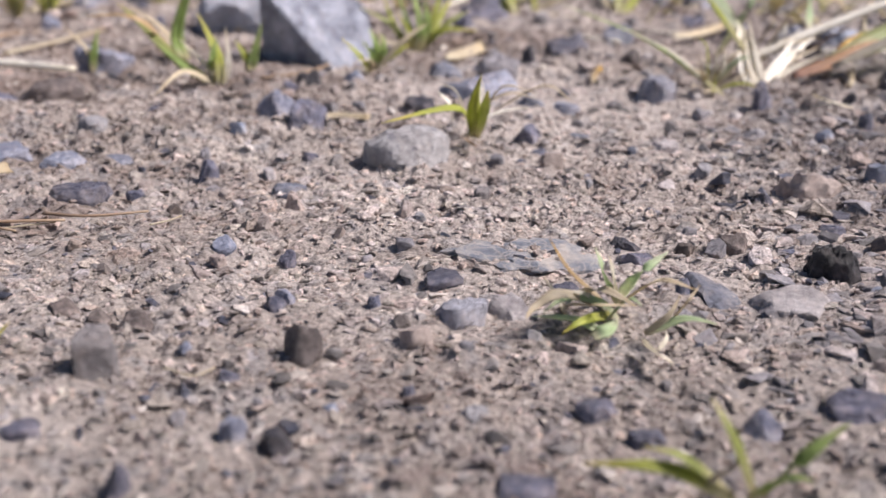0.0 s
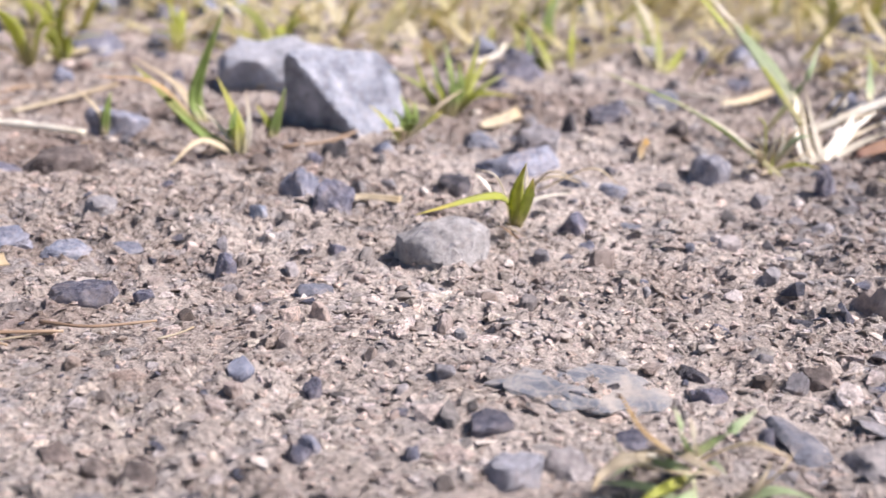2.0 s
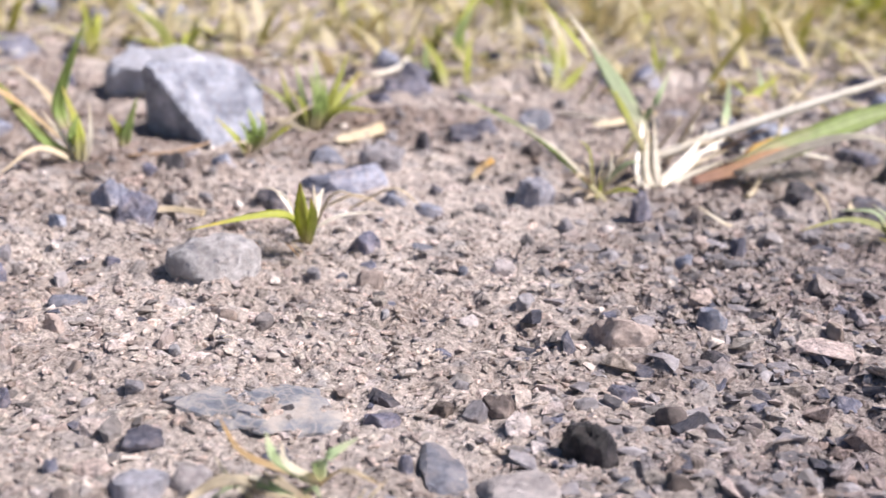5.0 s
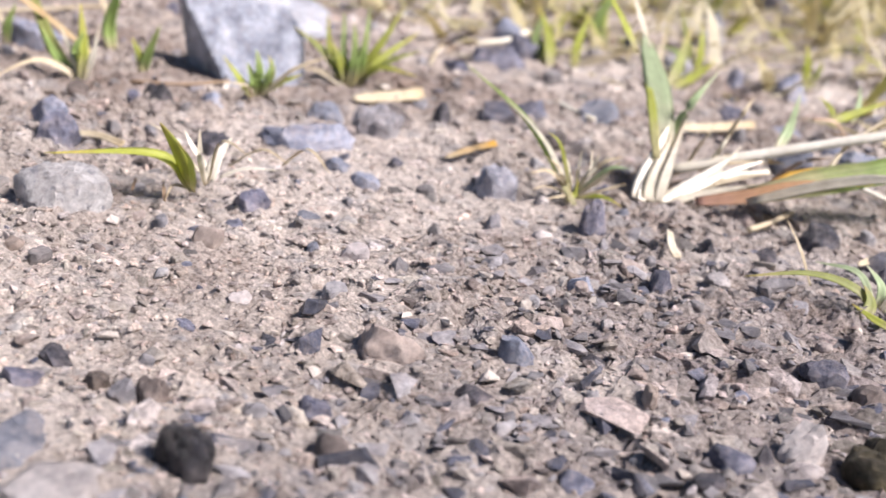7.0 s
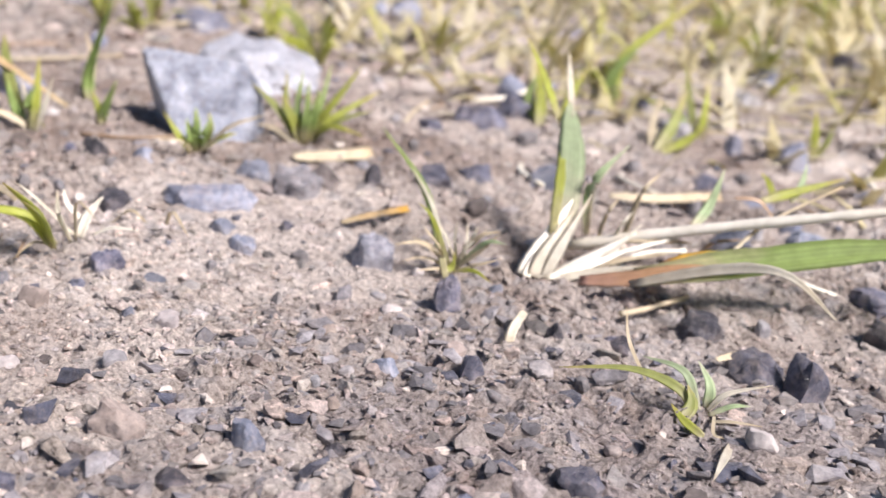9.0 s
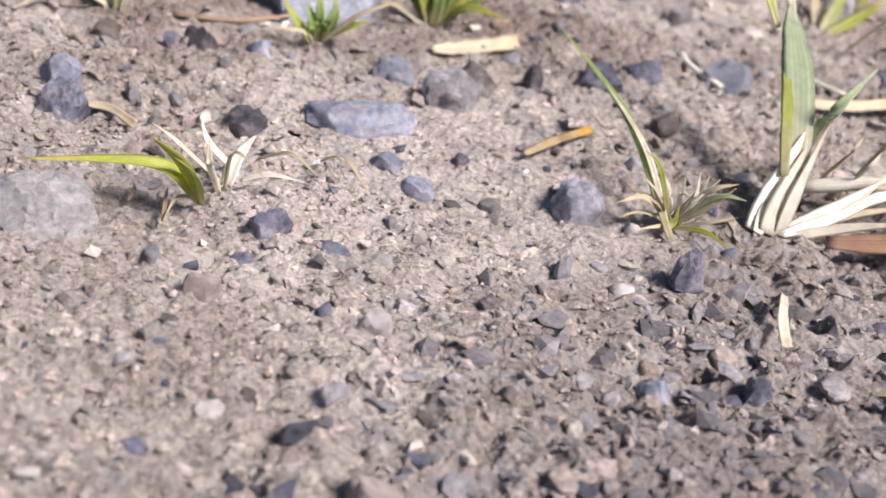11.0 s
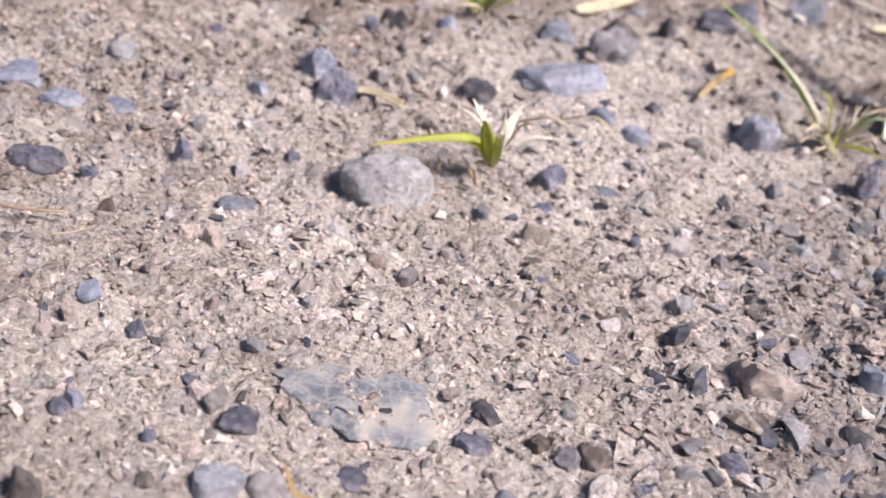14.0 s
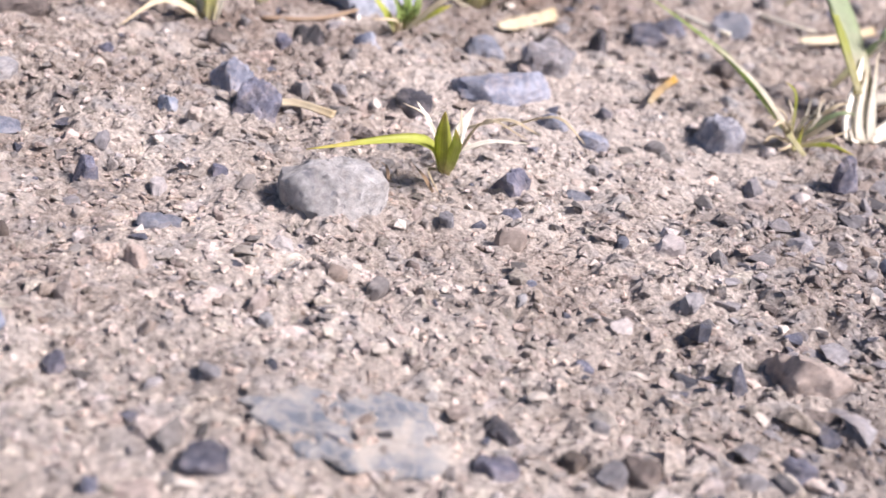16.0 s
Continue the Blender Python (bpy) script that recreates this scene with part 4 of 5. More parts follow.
blade(tuft, WHITE, 0.49, ((10.2, 82.5, -0.2), (8.1, 80.5, 2.2), (6.2, 80.4, 2.4)), 5, 80)
blade(tuft, YELLOW, 0.65, ((10.6, 83.0, -0.2), (8.0, 78.5, 1.1), (6.4, 77.4, 0.5)), -10, 81)
blade(tuft, STRAW, 0.49, ((10.8, 84.7, -0.2), (13.2, 80.9, 3.3), (15.8, 80.1, 3.0)), 15, 82)
blade(tuft, SAGE, 1.22, ((8.7, 78.4, -0.2), (9.6, 78.7, 0.3), (10.5, 80.7, 0.3)), -20, 83)
blade(tuft, STRAW, 0.81, ((7.2, 85.3, -0.2), (9.0, 79.6, 3.0), (11.5, 78.8, 2.2)), 15, 84)
blade(tuft, STRAW, 0.37, ((6.3, 84.3, -0.2), (8.4, 79.6, 1.8), (11.7, 79.8, 1.8)), -20, 85)

tuft = thing("grass_tuft", 12.4, 79.3, "dry grass wisps on gravel beside a seedling", "grass")
blade(tuft, STRAW, 0.49, ((12.3, 79.5, -0.2), (13.8, 79.4, 1.3), (14.7, 80.5, 2.5)), 5, 86)
blade(tuft, SAGE, 0.73, ((12.5, 79.5, -0.2), (14.9, 79.5, 1.0), (17.2, 78.7, 1.1)), -10, 87)
blade(tuft, STRAW, 0.32, ((14.3, 81.6, -0.2), (15.0, 79.5, 2.3), (16.0, 80.6, 3.2)), 20, 88)
blade(tuft, WHITE, 0.97, ((12.1, 77.9, -0.2), (12.8, 75.1, 0.3), (13.6, 73.6, 0.3)), -20, 89)
blade(tuft, WHITE, 0.40, ((13.0, 76.9, -0.2), (13.6, 77.9, 0.3), (13.7, 79.4, 0.3)), 20, 90)

tuft = thing("grass_tuft", 15.9, 57.9, "fresh green grass seedling with spreading blades on gravel", "grass")
blade(tuft, YELLOW, 0.85, ((15.1, 58.2, -0.2), (11.4, 57.6, 1.8), (6.9, 57.3, 2.1)), -10, 91)
blade(tuft, OLIVE, 0.65, ((16.2, 58.6, -0.2), (14.7, 57.9, 3.5), (13.5, 58.8, 5.5)), -10, 92)
blade(tuft, GREEN, 0.85, ((16.7, 58.6, -0.2), (18.5, 58.1, 2.7), (20.9, 59.3, 4.1)), 0, 93)
blade(tuft, OLIVE, 0.72, ((14.9, 58.7, -0.2), (12.2, 57.7, 2.4), (10.1, 58.5, 2.6)), 10, 94)
blade(tuft, GREEN, 0.98, ((16.0, 58.3, -0.2), (17.3, 57.0, 1.8), (18.5, 56.1, 2.4)), -10, 95)
blade(tuft, STRAW, 0.52, ((13.3, 58.0, -0.2), (13.8, 57.8, 1.2), (14.9, 57.9, 1.9)), 10, 96)

tuft = thing("grass_tuft", -30.9, 68.9, "thin green grass blade rising from the soil", "grass")
blade(tuft, OLIVE, 0.55, ((-30.8, 68.7, -0.2), (-30.0, 68.9, 1.8), (-29.0, 70.0, 3.1)), 10, 97)
blade(tuft, STRAW, 0.33, ((-31.1, 69.2, -0.2), (-31.5, 68.8, 0.9), (-32.0, 68.8, 1.9)), 10, 98)

tuft = thing("grass_tuft", -38.0, 156.7, "sparse green grass with brown tips beside stones", "grass")
blade(tuft, OLIVE, 1.78, ((-37.6, 156.6, -0.2), (-43.5, 158.3, 2.5), (-49.2, 160.9, 7.2), (-53.3, 163.6, 9.6)), 5, 99)
blade(tuft, YELLOW, 1.45, ((-37.4, 156.7, -0.2), (-38.0, 157.7, 3.9), (-41.1, 160.5, 8.9)), -10, 100)
blade(tuft, GREEN, 1.29, ((-38.6, 159.1, -0.2), (-38.4, 156.7, 3.4), (-37.9, 157.7, 6.1)), 10, 101)
blade(tuft, STRAW, 0.97, ((-38.2, 157.5, -0.2), (-41.5, 153.5, 2.2), (-43.7, 147.7, 0.3)), 5, 102)
blade(tuft, ORANGE, 0.97, ((-45.6, 168.6, -0.2), (-48.3, 158.0, 8.1), (-56.6, 160.4, 8.3)), -5, 103)
blade(tuft, WHITE, 0.97, ((-37.3, 156.7, -0.2), (-39.6, 157.6, 2.4), (-43.6, 159.3, 5.7)), -0, 104)
blade(tuft, WHITE, 0.81, ((-36.9, 156.7, -0.2), (-36.5, 157.8, 3.1), (-37.2, 159.8, 7.2)), 0, 105)
blade(tuft, GREEN, 1.45, ((-38.4, 157.2, -0.2), (-42.2, 157.4, 2.0), (-46.6, 159.1, 4.9)), -0, 106)

tuft = thing("grass_tuft", -57.5, 163.9, "thin green grass blade among dry litter", "grass")
blade(tuft, GREEN, 1.19, ((-57.7, 164.0, -0.2), (-57.2, 163.9, 2.6), (-56.7, 164.9, 5.5)), 10, 107)
blade(tuft, STRAW, 0.85, ((-57.4, 164.1, -0.2), (-58.2, 163.8, 3.0), (-61.4, 164.6, 5.9)), 10, 108)

tuft = thing("grass_tuft", -47.0, 178.9, "broad green grass blade standing behind the stones", "grass")
blade(tuft, GREEN, 2.00, ((-47.0, 173.6, -0.3), (-48.3, 174.7, 4.0), (-44.1, 175.3, 15.4)), -5, 109)
blade(tuft, STRAW, 1.20, ((-47.5, 173.8, -0.3), (-52.0, 178.0, 4.0), (-60.0, 183.0, 7.0)), 5, 110)

tuft = thing("grass_tuft", -35.4, 166.8, "short green grass blades against a rock", "grass")
blade(tuft, GREEN, 1.54, ((-35.8, 166.6, -0.2), (-35.2, 166.8, 2.0), (-34.0, 167.9, 6.5)), 10, 111)
blade(tuft, YELLOW, 1.20, ((-35.2, 166.6, -0.2), (-36.3, 166.7, 2.0), (-37.7, 166.6, 4.3)), -10, 112)

tuft = thing("grass_tuft", -17.8, 167.8, "green grass tuft at the foot of a rock", "grass")
blade(tuft, GREEN, 1.39, ((-18.8, 168.4, -0.2), (-18.5, 167.4, 2.6), (-19.8, 167.8, 4.4)), 10, 113)
blade(tuft, YELLOW, 1.11, ((-18.2, 169.3, -0.2), (-15.2, 169.4, 2.4), (-13.1, 170.7, 3.7)), -10, 114)
blade(tuft, OLIVE, 1.11, ((-18.3, 169.7, -0.2), (-17.0, 169.5, 3.4), (-18.0, 170.1, 5.4)), 10, 115)
blade(tuft, GREEN, 1.25, ((-18.6, 168.7, -0.2), (-17.8, 167.9, 3.5), (-18.8, 168.4, 6.1)), -10, 116)
blade(tuft, GREEN, 1.11, ((-18.2, 169.1, -0.2), (-16.8, 168.4, 2.9), (-16.9, 169.6, 5.1)), 10, 117)
blade(tuft, YELLOW, 0.97, ((-18.9, 168.2, -0.2), (-19.9, 166.6, 2.3), (-22.5, 166.2, 5.0)), -10, 118)
blade(tuft, STRAW, 0.83, ((-18.0, 168.4, -0.2), (-14.0, 170.1, 4.2), (-10.7, 173.3, 6.3)), -10, 119)
blade(tuft, STRAW, 0.69, ((-18.5, 167.8, -0.2), (-18.0, 165.4, 2.0), (-20.2, 162.9, 2.4)), 10, 120)

tuft = thing("grass_tuft", -12.8, 183.1, "spreading yellow green grass tuft beside a rock", "grass")
blade(tuft, YELLOW, 1.47, ((-13.8, 184.1, -0.2), (-14.9, 183.0, 3.6), (-16.7, 183.0, 6.3)), 10, 121)
blade(tuft, GREEN, 1.47, ((-13.4, 184.6, -0.2), (-12.1, 184.6, 4.1), (-12.4, 185.6, 7.8)), -10, 122)
blade(tuft, YELLOW, 1.32, ((-13.0, 184.4, -0.2), (-10.8, 187.7, 3.9), (-8.7, 194.8, 7.3)), 10, 123)
blade(tuft, STRAW, 0.88, ((-13.8, 183.3, -0.2), (-16.8, 181.8, 1.6), (-19.2, 180.4, 2.0)), -10, 124)
blade(tuft, GREEN, 1.32, ((-13.7, 184.2, -0.2), (-14.9, 184.1, 4.2), (-17.2, 187.4, 9.4)), 10, 125)
blade(tuft, GREEN, 1.47, ((-13.3, 184.0, -0.2), (-13.0, 184.1, 3.9), (-14.4, 185.6, 8.5)), -10, 126)
blade(tuft, YELLOW, 1.32, ((-13.6, 184.3, -0.2), (-11.0, 186.5, 5.3), (-9.9, 191.7, 11.1)), 5, 127)
blade(tuft, YELLOW, 1.18, ((-13.1, 185.0, -0.2), (-9.5, 185.0, 3.2), (-4.0, 185.9, 3.1)), -0, 128)
blade(tuft, OLIVE, 1.32, ((-13.8, 184.0, -0.2), (-17.3, 182.7, 4.2), (-22.2, 182.1, 7.1)), 5, 129)
blade(tuft, YELLOW, 1.18, ((-14.4, 184.3, -0.2), (-16.9, 184.1, 3.6), (-19.2, 186.2, 9.0)), -5, 130)
blade(tuft, GREEN, 1.03, ((-13.5, 184.4, -0.2), (-13.5, 187.3, 4.8), (-15.1, 191.0, 10.2)), 5, 131)
blade(tuft, OLIVE, 1.03, ((-13.3, 184.6, -0.2), (-8.9, 186.5, 4.0), (-5.7, 189.6, 5.8)), -5, 132)

tuft = thing("grass_tuft", 1.0, 225.2, "yellow green grass tuft on the far gravel", "grass")
blade(tuft, YELLOW, 2.04, ((1.3, 224.5, -0.2), (-1.2, 228.0, 4.2), (-5.6, 232.7, 8.6)), 10, 133)
blade(tuft, GREEN, 1.82, ((0.5, 226.3, -0.2), (-2.7, 226.9, 3.3), (-3.4, 229.9, 7.0)), -10, 134)
blade(tuft, YELLOW, 1.59, ((4.6, 226.7, -0.2), (4.4, 227.4, 4.3), (4.8, 231.5, 9.9)), 10, 135)
blade(tuft, STRAW, 1.59, ((3.6, 226.6, -0.2), (8.7, 227.7, 2.3), (13.3, 229.1, 4.2)), 10, 136)

tuft = thing("grass_tuft", 20.8, 230.0, "yellow green grass tuft on the far gravel", "grass")
blade(tuft, OLIVE, 2.07, ((20.6, 228.1, -0.2), (20.4, 233.0, 3.2), (20.0, 238.0, 8.8)), 10, 137)
blade(tuft, YELLOW, 1.84, ((21.2, 228.1, -0.2), (23.5, 232.2, 1.8), (25.8, 235.4, 4.5)), -10, 138)
blade(tuft, STRAW, 1.38, ((20.1, 228.0, -0.2), (17.2, 232.7, 2.7), (16.2, 236.7, 7.3)), 10, 139)

tuft = thing("grass_tuft", 21.3, 241.1, "yellow green grass tuft on the far gravel", "grass")
blade(tuft, OLIVE, 1.39, ((21.1, 241.7, -0.2), (18.6, 243.0, 5.5), (15.6, 244.6, 11.9)), -10, 140)
blade(tuft, YELLOW, 1.39, ((21.4, 242.2, -0.2), (21.2, 243.4, 4.3), (19.9, 246.0, 9.1)), 10, 141)
blade(tuft, STRAW, 1.04, ((21.6, 241.6, -0.2), (23.3, 242.3, 1.8), (26.7, 243.1, 2.2)), 10, 142)
blade(tuft, GREEN, 1.21, ((20.9, 242.3, -0.2), (17.4, 241.1, 3.6), (12.2, 241.5, 3.5)), 10, 143)

tuft = thing("grass_tuft", 39.2, 247.0, "yellowing grass tuft on the far gravel", "grass")
blade(tuft, YELLOW, 1.36, ((39.1, 247.6, -0.2), (38.5, 247.7, 4.8), (37.7, 248.4, 8.2)), -10, 144)
blade(tuft, ORANGE, 1.19, ((38.9, 247.5, -0.2), (37.0, 245.7, 1.0), (35.6, 244.8, 2.2)), 10, 145)
blade(tuft, OLIVE, 1.02, ((39.1, 247.6, -0.2), (40.4, 248.9, 3.3), (40.6, 250.1, 5.9)), -10, 146)

tuft = thing("grass_tuft", 1.9, 249.2, "green grass tuft behind the large tuft", "grass")
blade(tuft, YELLOW, 1.99, ((1.7, 250.8, -0.2), (0.4, 253.0, 8.4), (7.4, 266.9, 19.5)), 10, 147)
blade(tuft, GREEN, 2.39, ((1.0, 249.9, -0.2), (0.1, 250.5, 5.4), (2.4, 255.4, 11.1)), -10, 148)
blade(tuft, YELLOW, 1.19, ((-0.5, 252.9, -0.2), (5.7, 251.6, 1.8), (10.2, 254.4, 1.9)), -10, 149)
loose("straw_stalk", HUSK, 1.69, ((-76.2, 166.2, 0.4), (-68.5, 165.0, 0.4), (-59.7, 162.3, 0.4)), "short thick bleached straw lying on the soil", "dry straw", 150)
loose("straw_stalk", STRAW, 1.35, ((-87.4, 214.4, 0.3), (-84.9, 224.6, 0.3), (-83.1, 239.9, 0.3)), "thin dry stalk lying among dead grass", "dry straw", 151)
loose("twig", TWIG, 0.73, ((-32.9, 160.9, 0.2), (-27.5, 165.4, 0.2), (-24.4, 173.5, 0.2)), "thin brown twig lying beside a rock", "twig", 152)
loose("twig", TWIG, 0.82, ((-82.9, 183.1, 0.2), (-80.7, 190.6, 0.2), (-76.9, 192.8, 0.2)), "thin reddish twig lying on the soil", "twig", 153)
loose("straw_stalk", STRAW, 0.92, ((-74.6, 173.9, 0.2), (-70.9, 184.2, 0.2), (-67.5, 196.6, 0.2)), "thin dry stalk lying on the soil", "dry straw", 154)
loose("dry_leaf", STRAW, 1.92, ((-8.3, 176.6, 0.5), (-5.9, 180.8, 0.5), (-3.3, 187.3, 0.5)), "flat bleached piece of dry leaf on gravel", "dry leaf", 155, flat=True)
loose("dry_leaf", ORANGE, 0.88, ((12.6, 162.4, 0.5), (13.1, 167.3, 0.5), (14.3, 172.9, 0.5)), "slender yellow dry leaf on the soil", "dry leaf", 156, flat=True)
loose("dry_leaf", STRAW, 1.40, ((27.7, 199.9, 0.5), (32.3, 204.3, 0.5), (37.9, 213.7, 0.5)), "bleached straw piece on the gravel", "dry leaf", 157, flat=True)
loose("dry_leaf", STRAW, 0.77, ((59.7, 162.5, 0.5), (60.4, 164.6, 0.5), (61.5, 167.2, 0.5)), "short dry leaf piece on the soil", "dry leaf", 158, flat=True)
loose("straw_stalk", STRAW, 0.85, ((47.7, 165.7, 0.2), (48.9, 169.2, 0.2), (50.5, 175.9, 0.2)), "broken hollow straw end on the soil", "dry straw", 159)
loose("dry_leaf", STRAW, 0.86, ((-20.9, 137.9, 0.5), (-18.7, 138.9, 0.5), (-14.8, 138.3, 0.5)), "pale dry leaf bit on the soil", "dry leaf", 160, flat=True)
loose("dry_leaf", WHITE, 0.95, ((41.0, 157.6, 0.5), (42.4, 153.4, 0.5), (43.9, 150.2, 0.5)), "curled bleached leaf bit on the soil", "dry leaf", 161, flat=True)
loose("dry_leaf", STRAW, 1.2, ((-50.5, 101.5, 0.7), (-49.3, 107.5, 1.3), (-47.6, 112.6, 0.6)), "curled bleached dry leaf lying on the soil", "dry leaf", 173, flat=True)
loose("twig", TWIG, 0.45, ((-48.0, 96.2, 0.3), (-42.0, 96.6, 0.5), (-36.4, 98.2, 0.3)), "thin red brown stem lying on the soil", "twig", 174)
loose("twig", TWIG, 0.35, ((-47.0, 94.2, 0.3), (-43.0, 95.4, 0.5), (-39.5, 95.0, 0.3)), "thin red brown stem lying on the soil", "twig", 175)
loose("twig", TWIG, 0.4, ((-39.0, 99.8, 0.3), (-34.5, 99.0, 0.5), (-30.0, 101.4, 0.3)), "fine brown rootlet lying on the soil", "twig", 176)
loose("straw_stalk", STRAW, 0.23, ((-41.5, 95.8, 0.1), (-39.2, 97.2, 0.1), (-37.2, 98.1, 0.1)), "fine dry stem lying on the soil", "dry straw", 162)
loose("straw_stalk", STRAW, 0.24, ((-28.9, 98.3, 0.1), (-27.6, 99.7, 0.1), (-26.9, 101.0, 0.1)), "fine dry stem lying on the soil", "dry straw", 163)
loose("straw_stalk", STRAW, 0.18, ((-19.4, 70.7, 0.0), (-17.2, 69.7, 0.0), (-16.1, 71.0, 0.0)), "fine dry stem lying on the soil", "dry straw", 164)

tuft = thing("grass_tuft", -2.4, 137.2, "curled bleached leaf bits and rootlets on the soil", "grass")
blade(tuft, HUSK, 1.36, ((-2.5, 137.2, -0.2), (-2.4, 138.2, 2.1), (-1.7, 139.6, 4.2)), 0, 165)
blade(tuft, HUSK, 0.62, ((-5.0, 140.2, -0.2), (-5.4, 138.0, 2.5), (-6.9, 138.5, 3.9)), -0, 166)
blade(tuft, STRAW, 0.48, ((-4.1, 142.7, -0.2), (1.2, 140.9, 3.2), (4.7, 140.2, 2.9)), 0, 167)
blade(tuft, STRAW, 0.48, ((-0.1, 147.1, -0.2), (5.6, 142.8, 3.9), (9.0, 142.0, 2.3)), -0, 168)
blade(tuft, HUSK, 0.50, ((-2.4, 138.8, -0.2), (0.4, 139.4, 1.3), (4.0, 139.9, 1.9)), 0, 169)
blade(tuft, TWIG, 0.37, ((-1.8, 129.1, -0.2), (-3.4, 130.9, 0.3), (-5.3, 133.1, 0.3)), -0, 170)
blade(tuft, TWIG, 0.32, ((-6.0, 129.3, -0.2), (-6.7, 130.6, 0.3), (-7.5, 131.3, 0.3)), 0, 171)


# ---- small pebbles strewn over the soil ----
def strew_pebbles(count):
    rng = np.random.default_rng(41)
    taken = [(o.matrix_world.translation.x / MM, o.matrix_world.translation.y / MM, max(o.dimensions) / MM * 500 * MM + 1.5) for o in scene.objects if o.get("category") in ("stone", "grass")]
    looks = ((SLATE, "small dark slate chip lying on the soil"), (BLUE, "small blue grey slate chip on the soil"), (TAN, "small tan pebble lying on the soil"),
             (BROWN, "small brown clod lying on the soil"), (GREY, "small grey pebble lying on the soil"), (PALE, "small pale pebble lying on the soil"))
    share = (0.10, 0.07, 0.30, 0.12, 0.30, 0.11)
    shapes = {}
    made = 0
    while made < count:
        y = 64 + 190 * rng.random() ** 1.25
        x = 8 + (rng.random() - 0.5) * (58 + 0.85 * (y - 60))
        size = 0.9 + 1.5 * rng.random() ** 2.2 + 0.008 * (y - 60)
        if any((x - a) ** 2 + (y - b) ** 2 < (c + size * 0.6) ** 2 for a, b, c in taken):
            continue
        k, form = int(rng.choice(6, p=share)), int(rng.integers(5))
        if (k, form) not in shapes:
            me = stone_mesh(1.0, rng.uniform(0.6, 0.9), rng.uniform(0.3, 0.6), 500 + 7 * k + form, 7, 0.10, 3, 0.3)
            me.materials.append(looks[k][0])
            shapes[k, form] = me
        ob = new("pebble", shapes[k, form])
        ob.matrix_world = pose(x * MM, y * MM, height(x, y) - 0.0001, rng.normal() * 8, rng.normal() * 8, rng.uniform(0, 360)) @ Matrix.Scale(size, 4)
        tagged(ob, looks[k][1], "stone", "small pebbles on the soil")
        taken.append((x, y, size * 0.6))
        made += 1


strew_pebbles(280)


def strew_far_stones(count):
    rng = np.random.default_rng(93)
    looks = ((SLATE, "dark slate stone among dry grass litter"), (BLUE, "blue grey slate stone among dry grass litter"), (GREY, "grey stone among dry grass litter"))
    shapes = []
    for i in range(9):
        me = stone_mesh(1.0, rng.uniform(0.6, 0.9), rng.uniform(0.4, 0.65), 610 + i, 11, 0.1, 3, 0.2)
        me.materials.append(looks[i % 3][0])
        shapes.append(me)
    made = 0
    while made < count:
        y = 190 + 150 * rng.random()
        x = rng.uniform(-0.62, 0.40) * y + 8
        if -70 < x < 5 and y < 225:
            continue
        k = int(rng.integers(9))
        ob = new("stone", shapes[k])
        ob.matrix_world = pose(x * MM, y * MM, height(x, y) - 0.0004, rng.normal() * 8, rng.normal() * 8, rng.uniform(0, 360)) @ Matrix.Scale(rng.uniform(4.0, 9.0), 4)
        tagged(ob, looks[k % 3][1], "stone", "stones in the far gravel")
        made += 1


strew_far_stones(48)


# ---- loose dry straw ----
def strew_straw(count):
    rng = np.random.default_rng(58)
    looks = ((STRAW, "dry straw", "short piece of dry straw lying on gravel"), (TWIG, "twig", "short brown twig lying on gravel"), (HUSK, "dry straw", "bleached piece of straw lying on gravel"))
    shapes = []
    for i in range(9):
        ln, bend = rng.uniform(6, 15), rng.normal() * 1.6
        me = stalk_mesh(((-ln / 2, 0, 0.3), (0, bend, 0.7), (ln / 2, 0, 0.35)), rng.uniform(0.45, 1.1), 300 + i, n=8, k=6)
        me.materials.append(looks[i % 3][0])
        shapes.append(me)
    made = 0
    while made < count:
        y = 150 + 190 * rng.random() ** 0.8
        x = (0.36 - 0.98 * rng.random() ** 0.75) * y
        if y < 195 and -45 < x < 40:
            continue
        k = int(rng.integers(9))
        ob = new("twig" if k % 3 == 1 else "straw_stalk", shapes[k])
        ob.matrix_world = pose(x * MM, y * MM, height(x, y) + 0.0004, rng.normal() * 6, rng.normal() * 6, rng.uniform(0, 360)) @ Matrix.Scale(rng.uniform(0.7, 1.2), 4)
        tagged(ob, looks[k % 3][2], looks[k % 3][1], "loose straw at the back")
        made += 1


strew_straw(115)


# ---- grass farther back ----
def wild_tuft(seed, material, dry, tall, count):
    rng = np.random.default_rng(seed)
    t = thing("grass_tuft", 0, 0, "small tuft of yellowing green grass on the gravel", "grass", "grass tufts at the back")
    for i in range(count):
        a, lean, len_ = rng.uniform(0, 6.28), rng.uniform(0.15, 1.1), tall * rng.uniform(0.45, 1.0)
        dx, dy = math.cos(a) * math.sin(lean) * len_, math.sin(a) * math.sin(lean) * len_
        z = math.cos(lean) * len_
        pts = ((0.2 * dx / len_, 0.2 * dy / len_, -0.6), (dx * 0.42, dy * 0.42, z * 0.62), (dx, dy, z * rng.uniform(0.6, 1.0)))
        blade(t, dry if rng.random() < 0.4 else material, rng.uniform(0.9, 2.2), pts, rng.uniform(-60, 60), seed * 31 + i)
    return t


